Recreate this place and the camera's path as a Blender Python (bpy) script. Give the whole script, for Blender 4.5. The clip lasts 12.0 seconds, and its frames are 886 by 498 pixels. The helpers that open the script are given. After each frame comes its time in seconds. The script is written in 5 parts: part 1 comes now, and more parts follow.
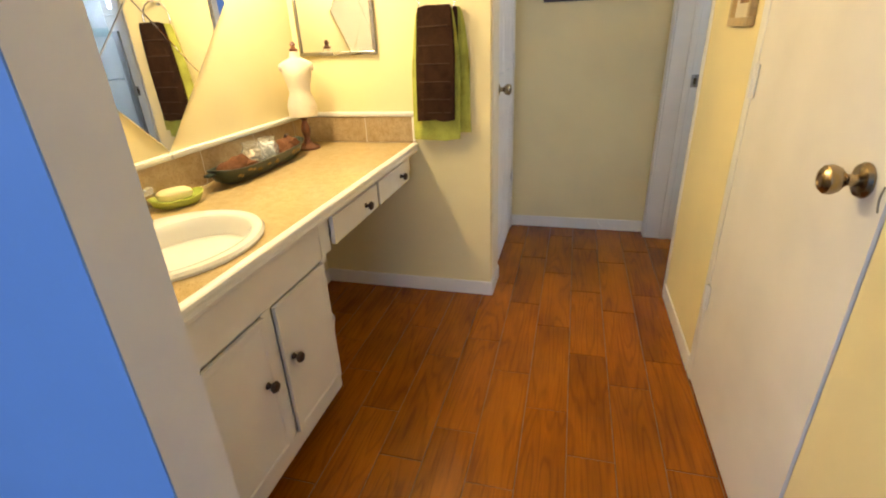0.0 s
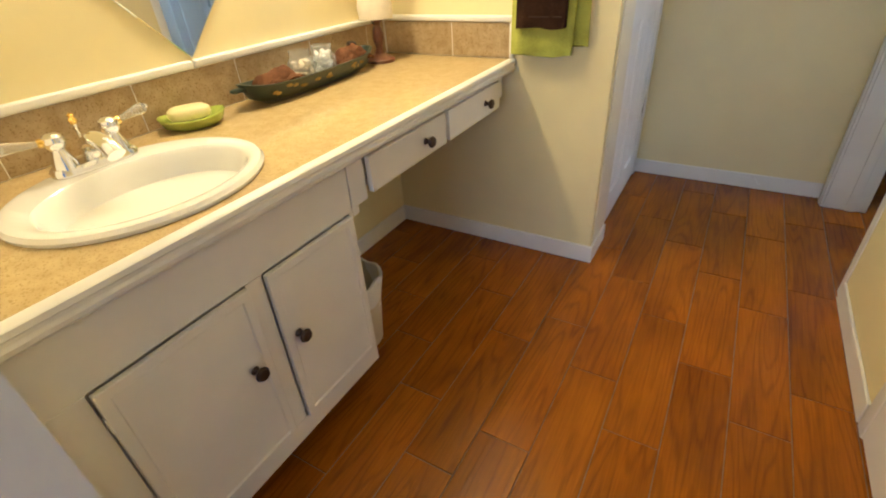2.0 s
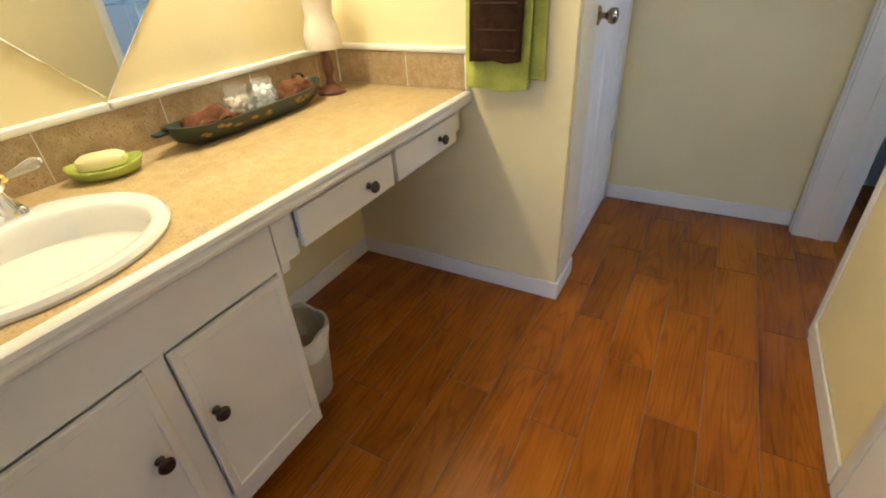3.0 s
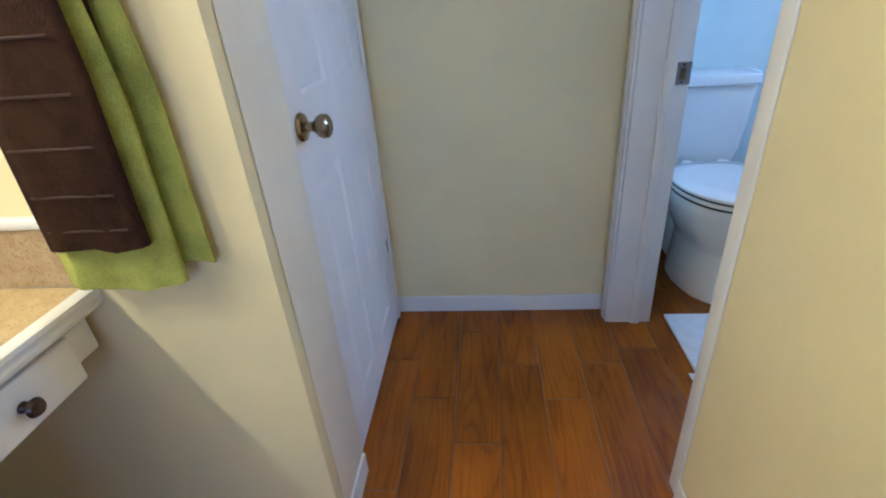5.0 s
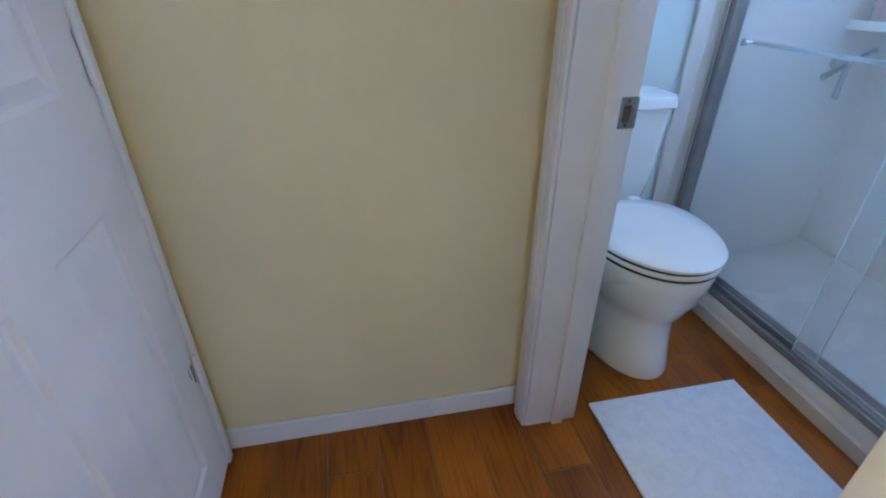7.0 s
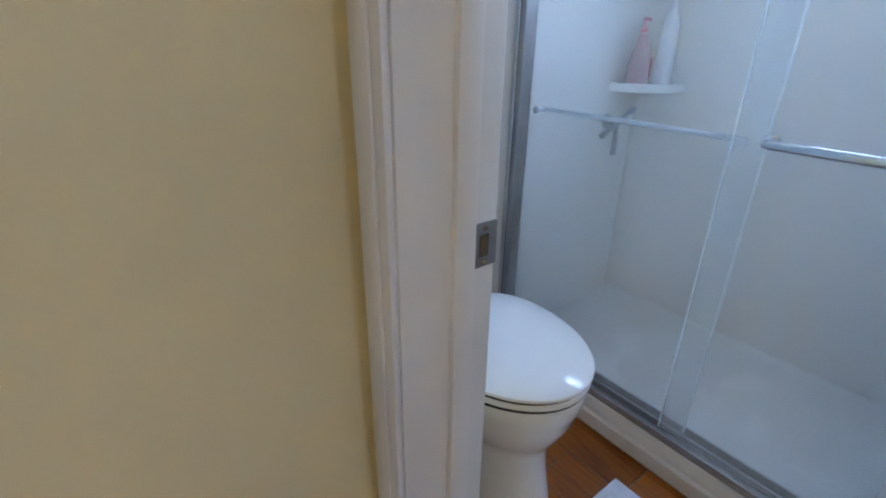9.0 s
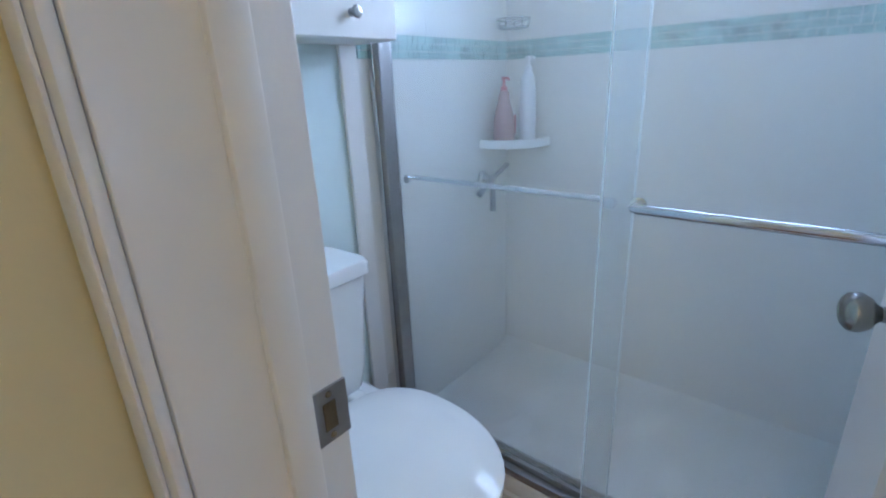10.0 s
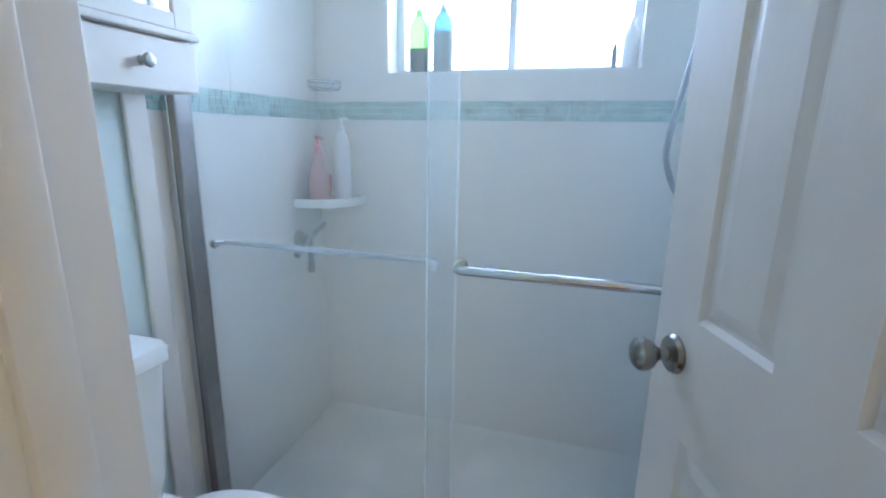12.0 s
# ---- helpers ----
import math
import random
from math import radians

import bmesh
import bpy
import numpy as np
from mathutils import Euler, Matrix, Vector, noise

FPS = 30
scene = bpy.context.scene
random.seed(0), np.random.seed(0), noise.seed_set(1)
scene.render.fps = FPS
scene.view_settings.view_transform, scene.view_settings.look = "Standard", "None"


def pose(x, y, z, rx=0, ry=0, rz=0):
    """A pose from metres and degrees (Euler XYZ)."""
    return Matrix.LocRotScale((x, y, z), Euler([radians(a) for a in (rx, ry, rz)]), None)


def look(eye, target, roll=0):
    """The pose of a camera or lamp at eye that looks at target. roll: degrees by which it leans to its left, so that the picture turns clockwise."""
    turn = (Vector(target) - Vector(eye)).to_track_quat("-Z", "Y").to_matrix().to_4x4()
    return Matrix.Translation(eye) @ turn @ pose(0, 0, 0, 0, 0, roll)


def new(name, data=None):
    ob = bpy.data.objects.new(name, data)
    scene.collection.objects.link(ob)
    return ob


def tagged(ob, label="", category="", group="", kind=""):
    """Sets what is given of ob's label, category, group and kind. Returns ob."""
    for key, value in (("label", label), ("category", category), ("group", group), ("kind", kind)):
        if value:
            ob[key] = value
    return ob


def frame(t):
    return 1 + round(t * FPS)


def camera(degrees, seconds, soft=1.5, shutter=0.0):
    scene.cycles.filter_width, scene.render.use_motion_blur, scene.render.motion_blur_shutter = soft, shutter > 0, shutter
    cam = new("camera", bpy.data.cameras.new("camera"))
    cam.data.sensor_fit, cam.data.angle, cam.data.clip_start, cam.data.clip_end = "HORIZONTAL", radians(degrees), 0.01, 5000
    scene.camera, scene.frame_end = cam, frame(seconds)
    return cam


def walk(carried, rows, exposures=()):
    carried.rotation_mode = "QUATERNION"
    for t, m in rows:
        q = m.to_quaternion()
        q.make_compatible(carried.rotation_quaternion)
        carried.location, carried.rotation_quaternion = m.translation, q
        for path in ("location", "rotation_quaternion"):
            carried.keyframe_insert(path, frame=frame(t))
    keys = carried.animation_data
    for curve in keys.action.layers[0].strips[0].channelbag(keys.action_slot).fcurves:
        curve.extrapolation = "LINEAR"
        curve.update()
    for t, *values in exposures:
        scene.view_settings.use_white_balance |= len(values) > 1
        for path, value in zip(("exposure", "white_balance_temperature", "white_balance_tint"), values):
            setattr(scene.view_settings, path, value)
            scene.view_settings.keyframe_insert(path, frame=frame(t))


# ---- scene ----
cam = camera(86.3, 12.0, soft=2.0)
PATH = [
    (0, (0.749, 0.411, 1.219), (0.256, 2.165, 0.394), -2.6),
    (0.5, (0.749, 0.491, 1.171), (0.157, 2.19, 0.297), -2.6),
    (1, (0.718, 0.64, 1.116), (0.023, 2.258, 0.168), -2.5),
    (1.5, (0.726, 0.753, 1.112), (-0.083, 2.264, 0.082), -2.9),
    (2, (0.747, 0.847, 1.126), (-0.149, 2.27, 0.044), -4.0),
    (2.5, (0.783, 0.923, 1.149), (-0.145, 2.331, 0.074), -4.4),
    (4.5, (0.73, 1.569, 1.189), (0.438, 3.311, 0.251), -2.4),
    (5, (0.782, 1.817, 1.188), (0.583, 3.573, 0.251), -4.6),
    (5.5, (0.764, 2.044, 1.179), (0.766, 3.805, 0.231), -3.3),
    (6, (0.731, 2.254, 1.184), (0.947, 3.982, 0.201), -0.7),
    (6.5, (0.756, 2.399, 1.188), (1.06, 4.102, 0.185), -0.2),
    (8.3, (0.912, 2.722, 1.172), (1.592, 4.336, 0.207), 3.9),
    (8.5, (0.907, 2.793, 1.175), (1.732, 4.359, 0.244), 3.9),
    (9, (0.971, 2.944, 1.195), (2.081, 4.389, 0.374), 0.6),
    (9.5, (1.088, 3.000, 1.214), (2.353, 4.353, 0.457), -0.3),
    (10, (1.145, 3.022, 1.255), (2.588, 4.237, 0.591), -2.6),
    (10.5, (1.158, 3.056, 1.250), (2.800, 4.046, 0.683), -1.1),
    (11, (1.172, 3.085, 1.252), (2.941, 3.866, 0.745), 0.1),
    (11.5, (1.169, 3.081, 1.267), (2.997, 3.732, 0.787), 0.6),
    (12, (1.157, 3.075, 1.283), (3.020, 3.623, 0.808), 0.9),
]
walk(cam, [(t, look(eye, target, roll)) for t, eye, target, roll in PATH],
     exposures=((0, 0.02, 6700, 11), (2.5, -0.02, 5850, 10), (4.5, 0.0, 4950, 10), (5.5, -0.1, 4650, 14), (6.5, -0.14, 4850, 15),
                (8.5, -0.22, 5550, 15), (10.5, -0.12, 5700, 11), (12, -0.06, 5950, 10)))

# ---- light ----
world = bpy.data.worlds.new("world")
scene.world = world
world.use_nodes = True
wn = world.node_tree.nodes
sky = wn.new("ShaderNodeTexSky")
sky.sky_type = "NISHITA"
sky.sun_disc = False
sky.sun_elevation, sky.sun_rotation = radians(40), radians(60)
world.node_tree.links.new(sky.outputs[0], wn["Background"].inputs[0])
wn["Background"].inputs[1].default_value = 0.1


def area_lamp(name, m, sx, sy, power, color, spread=180):
    data = bpy.data.lights.new(name, "AREA")
    data.shape, data.size, data.size_y = "RECTANGLE", sx, sy
    data.energy, data.color, data.spread = power, color, radians(spread)
    ob = new(name, data)
    ob.matrix_world = m
    return ob


WARM = (1.0, 0.83, 0.54)
DAY = (0.55, 0.69, 1.0)
# vanity lamps over the diamond mirror, daylight in the bathroom window; both bedroom lamps are added, out of view
for ly in (1.72, 1.95, 2.18):
    bulb = bpy.data.lights.new("vanity_bulb", "POINT")
    bulb.energy, bulb.color, bulb.shadow_soft_size = 14, WARM, 0.04
    new("vanity_bulb", bulb).location = (-0.36, ly, 1.70)
area_lamp("bathroom_daylight", look((3.05, 3.37, 1.75), (2.0, 3.37, 1.30)), 0.86, 0.48, 23, DAY)
area_lamp("unseen_bedroom_daylight", look((0.75, -2.99, 1.45), (0.8, 3.0, 1.0)), 1.4, 1.1, 48, DAY)
area_lamp("unseen_bedroom_daylight", look((-2.99, -1.5, 1.45), (0.0, -0.6, 1.1)), 1.4, 1.1, 30, DAY)


# ---- materials ----
def material(name, color, rough=0.5, metal=0.0, vary=0.08, scale=6.0, grain=0.0, grain_scale=120.0, bump=0.0, bump_scale=90.0, coat=0.0, transmission=0.0, ior=1.45, worn=None, stretch=None):
    """Principled surface with slow stains, fine grain and fine relief in object space."""
    m = bpy.data.materials.new(name)
    m.use_nodes = True
    n, l = m.node_tree.nodes, m.node_tree.links
    p = n["Principled BSDF"]
    p.inputs["Roughness"].default_value, p.inputs["Metallic"].default_value = rough, metal
    p.inputs["Coat Weight"].default_value, p.inputs["Coat Roughness"].default_value = coat, 0.08
    p.inputs["Transmission Weight"].default_value, p.inputs["IOR"].default_value = transmission, ior
    co = n.new("ShaderNodeTexCoord")
    big = n.new("ShaderNodeTexNoise")
    big.inputs["Scale"].default_value, big.inputs["Detail"].default_value = scale, 5
    fine = n.new("ShaderNodeTexNoise")
    fine.inputs["Scale"].default_value, fine.inputs["Detail"].default_value = grain_scale, 3
    l.new(co.outputs["Object"], big.inputs["Vector"])
    l.new(co.outputs["Object"], fine.inputs["Vector"])
    mix = n.new("ShaderNodeMix")
    mix.data_type = "RGBA"
    dark = worn or tuple(c * (1 - vary * 2.2) for c in color)
    mix.inputs["A"].default_value, mix.inputs["B"].default_value = (*dark, 1), (*(min(1, c * (1 + vary * 0.6)) for c in color), 1)
    ramp = n.new("ShaderNodeMapRange")
    ramp.inputs["From Min"].default_value, ramp.inputs["From Max"].default_value = 0.25, 0.62
    add = n.new("ShaderNodeMath")
    add.operation = "MULTIPLY_ADD"
    add.inputs[1].default_value, add.inputs[2].default_value = grain, 0.0
    sub = n.new("ShaderNodeMath")
    sub.operation = "ADD"
    l.new(fine.outputs["Fac"], add.inputs[0])
    add.inputs[2].default_value = -grain * 0.5
    l.new(big.outputs["Fac"], sub.inputs[0])
    l.new(add.outputs[0], sub.inputs[1])
    l.new(sub.outputs[0], ramp.inputs["Value"])
    l.new(ramp.outputs[0], mix.inputs["Factor"])
    l.new(mix.outputs["Result"], p.inputs["Base Color"])
    rr = n.new("ShaderNodeMapRange")
    rr.inputs["To Min"].default_value, rr.inputs["To Max"].default_value = max(0.0, rough - 0.06), min(1.0, rough + 0.08)
    l.new(big.outputs["Fac"], rr.inputs["Value"])
    if rough > 0.03:
        l.new(rr.outputs[0], p.inputs["Roughness"])
    if bump:
        b = n.new("ShaderNodeBump")
        b.inputs["Strength"].default_value, b.inputs["Distance"].default_value = bump, 0.003
        rel = n.new("ShaderNodeTexNoise")
        rel.inputs["Scale"].default_value, rel.inputs["Detail"].default_value = bump_scale, 4
        if stretch:
            mp = n.new("ShaderNodeMapping")
            mp.inputs["Scale"].default_value = stretch
            l.new(co.outputs["Object"], mp.inputs["Vector"])
            l.new(mp.outputs[0], rel.inputs["Vector"])
        else:
            l.new(co.outputs["Object"], rel.inputs["Vector"])
        l.new(rel.outputs["Fac"], b.inputs["Height"])
        l.new(b.outputs["Normal"], p.inputs["Normal"])
    return m


def wood_tile_material():
    """Glazed wood-look tile: pine grain along y with arched figure, each tile shifted and tinted."""
    m = bpy.data.materials.new("wood_look_tile")
    m.use_nodes = True
    n, l = m.node_tree.nodes, m.node_tree.links
    p = n["Principled BSDF"]
    co, info = n.new("ShaderNodeTexCoord"), n.new("ShaderNodeObjectInfo")
    shift = n.new("ShaderNodeVectorMath")
    shift.operation = "MULTIPLY_ADD"
    l.new(info.outputs["Random"], shift.inputs[0])
    shift.inputs[1].default_value = (7.3, 31.7, 3.1)
    l.new(co.outputs["Object"], shift.inputs[2])

    def noise(scale, stretch, detail, rough=0.5):
        mp, t = n.new("ShaderNodeMapping"), n.new("ShaderNodeTexNoise")
        mp.inputs["Scale"].default_value = stretch
        t.inputs["Scale"].default_value, t.inputs["Detail"].default_value, t.inputs["Roughness"].default_value = scale, detail, rough
        l.new(shift.outputs[0], mp.inputs["Vector"])
        l.new(mp.outputs[0], t.inputs["Vector"])
        return t.outputs["Fac"]

    def math_node(op, a, b, c=0.0):
        q = n.new("ShaderNodeMath")
        q.operation = op
        for k, v in enumerate((a, b, c)):
            if isinstance(v, (int, float)):
                q.inputs[k].default_value = v
            else:
                l.new(v, q.inputs[k])
        return q.outputs[0]

    # growth rings: level lines of a slow noise drawn out along the board
    field = noise(12, (1, 0.085, 1), 1.2, 0.35)
    wobble = noise(42, (1, 0.25, 1), 2)
    rings = math_node("SINE", math_node("MULTIPLY_ADD", wobble, 2.5, math_node("MULTIPLY", field, 78.0)), 0.0)
    ring = math_node("POWER", math_node("MULTIPLY_ADD", rings, 0.5, 0.5), 5.0)
    fibre = noise(230, (1, 0.035, 1), 3)
    cloud = noise(7, (1, 0.35, 1), 4)
    tone = math_node("MULTIPLY_ADD", cloud, 0.62, math_node("MULTIPLY_ADD", fibre, 0.30, math_node("MULTIPLY", ring, -0.11)))
    ramp = n.new("ShaderNodeValToRGB")
    e = ramp.color_ramp.elements
    e[0].position, e[0].color = 0.18, (0.120, 0.030, 0.003, 1)
    e[1].position, e[1].color = 0.72, (0.42, 0.136, 0.005, 1)
    ramp.color_ramp.elements.new(0.46).color = (0.272, 0.080, 0.003, 1)
    l.new(tone, ramp.inputs["Fac"])
    hsv, val = n.new("ShaderNodeHueSaturation"), n.new("ShaderNodeMapRange")
    val.inputs["To Min"].default_value, val.inputs["To Max"].default_value = 0.90, 1.08
    l.new(info.outputs["Random"], val.inputs["Value"])
    l.new(val.outputs[0], hsv.inputs["Value"])
    l.new(ramp.outputs["Color"], hsv.inputs["Color"])
    l.new(hsv.outputs["Color"], p.inputs["Base Color"])
    rg = n.new("ShaderNodeMapRange")
    rg.inputs["To Min"].default_value, rg.inputs["To Max"].default_value = 0.16, 0.30
    l.new(fibre, rg.inputs["Value"])
    l.new(rg.outputs[0], p.inputs["Roughness"])
    p.inputs["Specular IOR Level"].default_value = 0.30
    relief = n.new("ShaderNodeBump")
    relief.inputs["Strength"].default_value, relief.inputs["Distance"].default_value = 0.35, 0.002
    l.new(math_node("MULTIPLY_ADD", ring, -0.5, fibre), relief.inputs["Height"])
    l.new(relief.outputs["Normal"], p.inputs["Normal"])
    return m


def granite_material(name, base, light, speck, dark_share=0.36, rough=0.12):
    """Polished speckled stone: two grains of crystals over a warm ground."""
    m = bpy.data.materials.new(name)
    m.use_nodes = True
    n, l = m.node_tree.nodes, m.node_tree.links
    p = n["Principled BSDF"]
    p.inputs["Roughness"].default_value = rough
    co = n.new("ShaderNodeTexCoord")
    cloud = n.new("ShaderNodeTexNoise")
    cloud.inputs["Scale"].default_value, cloud.inputs["Detail"].default_value = 38, 6
    v = n.new("ShaderNodeTexVoronoi")
    v.inputs["Scale"].default_value = 210
    nz = n.new("ShaderNodeTexNoise")
    nz.inputs["Scale"].default_value, nz.inputs["Detail"].default_value = 240, 4
    for q in (cloud, v, nz):
        l.new(co.outputs["Object"], q.inputs["Vector"])
    m1, m2 = n.new("ShaderNodeMix"), n.new("ShaderNodeMix")
    m1.data_type = m2.data_type = "RGBA"
    m1.inputs["A"].default_value, m1.inputs["B"].default_value = (*base, 1), (*light, 1)
    r1 = n.new("ShaderNodeMapRange")
    r1.inputs["From Min"].default_value, r1.inputs["From Max"].default_value = 0.35, 0.65
    l.new(cloud.outputs["Fac"], r1.inputs["Value"])
    l.new(r1.outputs[0], m1.inputs["Factor"])
    r2 = n.new("ShaderNodeMapRange")
    r2.inputs["From Min"].default_value, r2.inputs["From Max"].default_value = dark_share + 0.06, dark_share
    l.new(nz.outputs["Fac"], r2.inputs["Value"])
    l.new(r2.outputs[0], m2.inputs["Factor"])
    l.new(m1.outputs["Result"], m2.inputs["A"])
    m2.inputs["B"].default_value = (*speck, 1)
    l.new(m2.outputs["Result"], p.inputs["Base Color"])
    return m


YELLOW = material("yellow_wall_paint", (0.80, 0.695, 0.39), 0.55, vary=0.03, scale=3, grain=0.1, bump=0.14, bump_scale=70)
WHITE = material("white_gloss_paint", (0.80, 0.78, 0.72), 0.32, vary=0.03, scale=5, bump=0.12, bump_scale=40)
CREAM = material("cream_trim_paint", (0.80, 0.74, 0.58), 0.4, vary=0.03, scale=5, bump=0.12, bump_scale=50)
DOORWHITE = material("white_door_paint", (0.76, 0.74, 0.71), 0.38, vary=0.04, scale=4, bump=0.14, bump_scale=70, stretch=(1, 1, 0.06))
CEIL = material("ceiling_paint", (0.80, 0.78, 0.70), 0.8, vary=0.03, bump=0.4, bump_scale=110)
BLUE = material("blue_wall_paint", (0.20, 0.40, 0.78), 0.6, vary=0.03, scale=3, bump=0.2, bump_scale=70)
CARPET = material("bedroom_carpet", (0.32, 0.28, 0.22), 0.95, vary=0.12, scale=30, grain=0.6, bump=0.8, bump_scale=300)
MINT = material("mint_wall_paint", (0.68, 0.77, 0.73), 0.5, vary=0.03, bump=0.2, bump_scale=70)
GROUT = material("tile_grout", (0.22, 0.135, 0.07), 0.9, vary=0.15, scale=20, bump=0.5, bump_scale=200)
TILEWOOD = wood_tile_material()
COUNTER = granite_material("polished_counter_stone", (0.50, 0.365, 0.175), (0.57, 0.43, 0.22), (0.40, 0.28, 0.12), 0.37, 0.07)
SPLASH = granite_material("speckled_splash_stone", (0.35, 0.25, 0.13), (0.45, 0.34, 0.20), (0.27, 0.18, 0.08), 0.37, 0.2)
PORCELAIN = material("glazed_porcelain", (0.87, 0.865, 0.83), 0.08, vary=0.015, coat=0.6)
CHROME = material("polished_chrome", (0.85, 0.85, 0.86), 0.06, 1.0, vary=0.02)
NICKEL = material("brushed_nickel", (0.36, 0.35, 0.33), 0.26, 1.0, vary=0.06, grain=0.4, grain_scale=300)
BRASS = material("antique_brass", (0.34, 0.26, 0.16), 0.24, 1.0, vary=0.15, scale=25)
GOLD = material("polished_gold", (0.85, 0.58, 0.18), 0.12, 1.0)
BRONZE = material("dark_bronze", (0.085, 0.06, 0.05), 0.3, 0.85, vary=0.2, scale=40)
ALU = material("grey_anodised_metal", (0.40, 0.39, 0.38), 0.35, 0.9, vary=0.08, grain=0.3)
STEEL = material("bright_steel", (0.62, 0.64, 0.66), 0.18, 1.0, vary=0.03)
MIRROR = material("mirror_glass", (0.90, 0.91, 0.90), 0.0, 1.0, vary=0.0)
LIME = material("lime_towel_cloth", (0.40, 0.42, 0.085), 0.95, vary=0.14, scale=18, grain=0.5, grain_scale=260, bump=0.9, bump_scale=330)
BROWN = material("brown_towel_cloth", (0.036, 0.017, 0.010), 0.98, vary=0.2, scale=18, grain=0.5, grain_scale=260, bump=0.9, bump_scale=330)
RUST = material("rust_washcloth", (0.17, 0.075, 0.038), 0.98, vary=0.2, scale=25, grain=0.5, grain_scale=260, bump=0.9, bump_scale=330)
SOAP = material("cream_soap", (0.78, 0.68, 0.36), 0.4, vary=0.05, coat=0.2)
GREENGLAZE = material("green_glazed_dish", (0.42, 0.50, 0.10), 0.2, vary=0.12, scale=14)
TRAYPAINT = material("painted_green_tray", (0.018, 0.030, 0.022), 0.3, vary=0.3, scale=9, worn=(0.045, 0.045, 0.018))
GOLDLEAF = material("gold_leaf_paint", (0.30, 0.19, 0.04), 0.4, vary=0.2, scale=30)
DARKWOOD = material("turned_dark_wood", (0.13, 0.045, 0.022), 0.3, vary=0.25, scale=22, coat=0.3)
LINEN = material("cream_linen", (0.74, 0.66, 0.52), 0.9, vary=0.05, scale=20, grain=0.3, bump=0.5, bump_scale=260)
COTTON = material("white_cotton_balls", (0.85, 0.83, 0.78), 0.95, vary=0.06, scale=40, bump=0.9, bump_scale=120)
SHELLS = material("pale_pebbles", (0.62, 0.52, 0.38), 0.5, vary=0.3, scale=60)
ACRYLIC_CLEAR = material("clear_acrylic", (0.93, 0.94, 0.92), 0.04, transmission=0.85, ior=1.35, vary=0.0)
BROWNRIB = material("brown_towel_rib", (0.050, 0.025, 0.014), 0.95, vary=0.2, scale=18, bump=0.8, bump_scale=330)
JARGLASS = material("jar_glass", (0.97, 0.98, 0.96), 0.03, transmission=0.9, ior=1.15, vary=0.0)
CLEAR = material("clear_glass", (0.96, 0.98, 0.97), 0.0, transmission=1.0, vary=0.0)
SHOWERGLASS = material("shower_glass", (0.92, 0.965, 0.975), 0.02, transmission=0.84, ior=1.30, vary=0.0)
GLASSEDGE = material("shower_glass_edge", (0.80, 0.90, 0.92), 0.2, vary=0.03)
BASKET = material("cream_bin_plastic", (0.66, 0.60, 0.46), 0.5, vary=0.06)
LINER = material("white_bin_liner", (0.80, 0.79, 0.76), 0.4, vary=0.05, bump=0.6, bump_scale=30)
SHOWERTILE = material("white_shower_tile", (0.80, 0.77, 0.71), 0.16, vary=0.02, scale=3, bump=0.1, bump_scale=12)
TILEGROUT = material("pale_tile_grout", (0.78, 0.755, 0.70), 0.6, vary=0.05)
MOSAIC = material("green_glass_mosaic", (0.40, 0.57, 0.53), 0.15, vary=0.2, scale=22)
ACRYLIC = material("white_shower_tray", (0.76, 0.74, 0.69), 0.25, vary=0.02)
CURB = material("beige_curb_stone", (0.60, 0.55, 0.48), 0.35, vary=0.06, scale=8)
MATCLOTH = material("white_bath_mat", (0.78, 0.79, 0.80), 0.95, vary=0.04, scale=30, grain=0.3, bump=0.9, bump_scale=240)
PINK = material("pink_lotion", (0.80, 0.22, 0.26), 0.25, vary=0.05)
PINKCLEAR = material("pink_clear_plastic", (0.85, 0.48, 0.48), 0.15, vary=0.03, transmission=0.5)
WHITEPLASTIC = material("white_plastic", (0.82, 0.82, 0.82), 0.3, vary=0.02)
GREENPLASTIC = material("green_clear_plastic", (0.22, 0.65, 0.08), 0.1, vary=0.03, transmission=0.7)
BLUEPLASTIC = material("blue_clear_plastic", (0.08, 0.34, 0.48), 0.1, vary=0.05, transmission=0.55)
DARKLIQ = material("dark_green_liquid", (0.02, 0.06, 0.05), 0.15, vary=0.05)
GREYHOSE = material("grey_metal_hose", (0.25, 0.26, 0.28), 0.3, 0.8, vary=0.1)
FRAMEDARK = material("dark_wood_frame", (0.055, 0.022, 0.015), 0.3, vary=0.2, scale=18)
FRAMETAN = material("tan_wood_frame", (0.50, 0.36, 0.17), 0.35, vary=0.15, scale=25)
PAPER = material("cream_picture_mount", (0.68, 0.62, 0.46), 0.85, vary=0.05)
PRINT = material("brown_picture_print", (0.28, 0.15, 0.06), 0.7, vary=0.4, scale=30)
VINYL = material("white_window_vinyl", (0.80, 0.81, 0.82), 0.35, vary=0.02)
SCUFF = material("dark_scuff", (0.20, 0.18, 0.15), 0.7, vary=0.2)
# flat black for the shade painted into the toilet's gaps
GAPSHADE = material("black_gap_shade", (0.02, 0.02, 0.02), 0.7, vary=0.1)
for cloth in (LIME, BROWN, RUST, MATCLOTH):
    cloth.node_tree.nodes["Principled BSDF"].inputs["Specular IOR Level"].default_value = 0.08


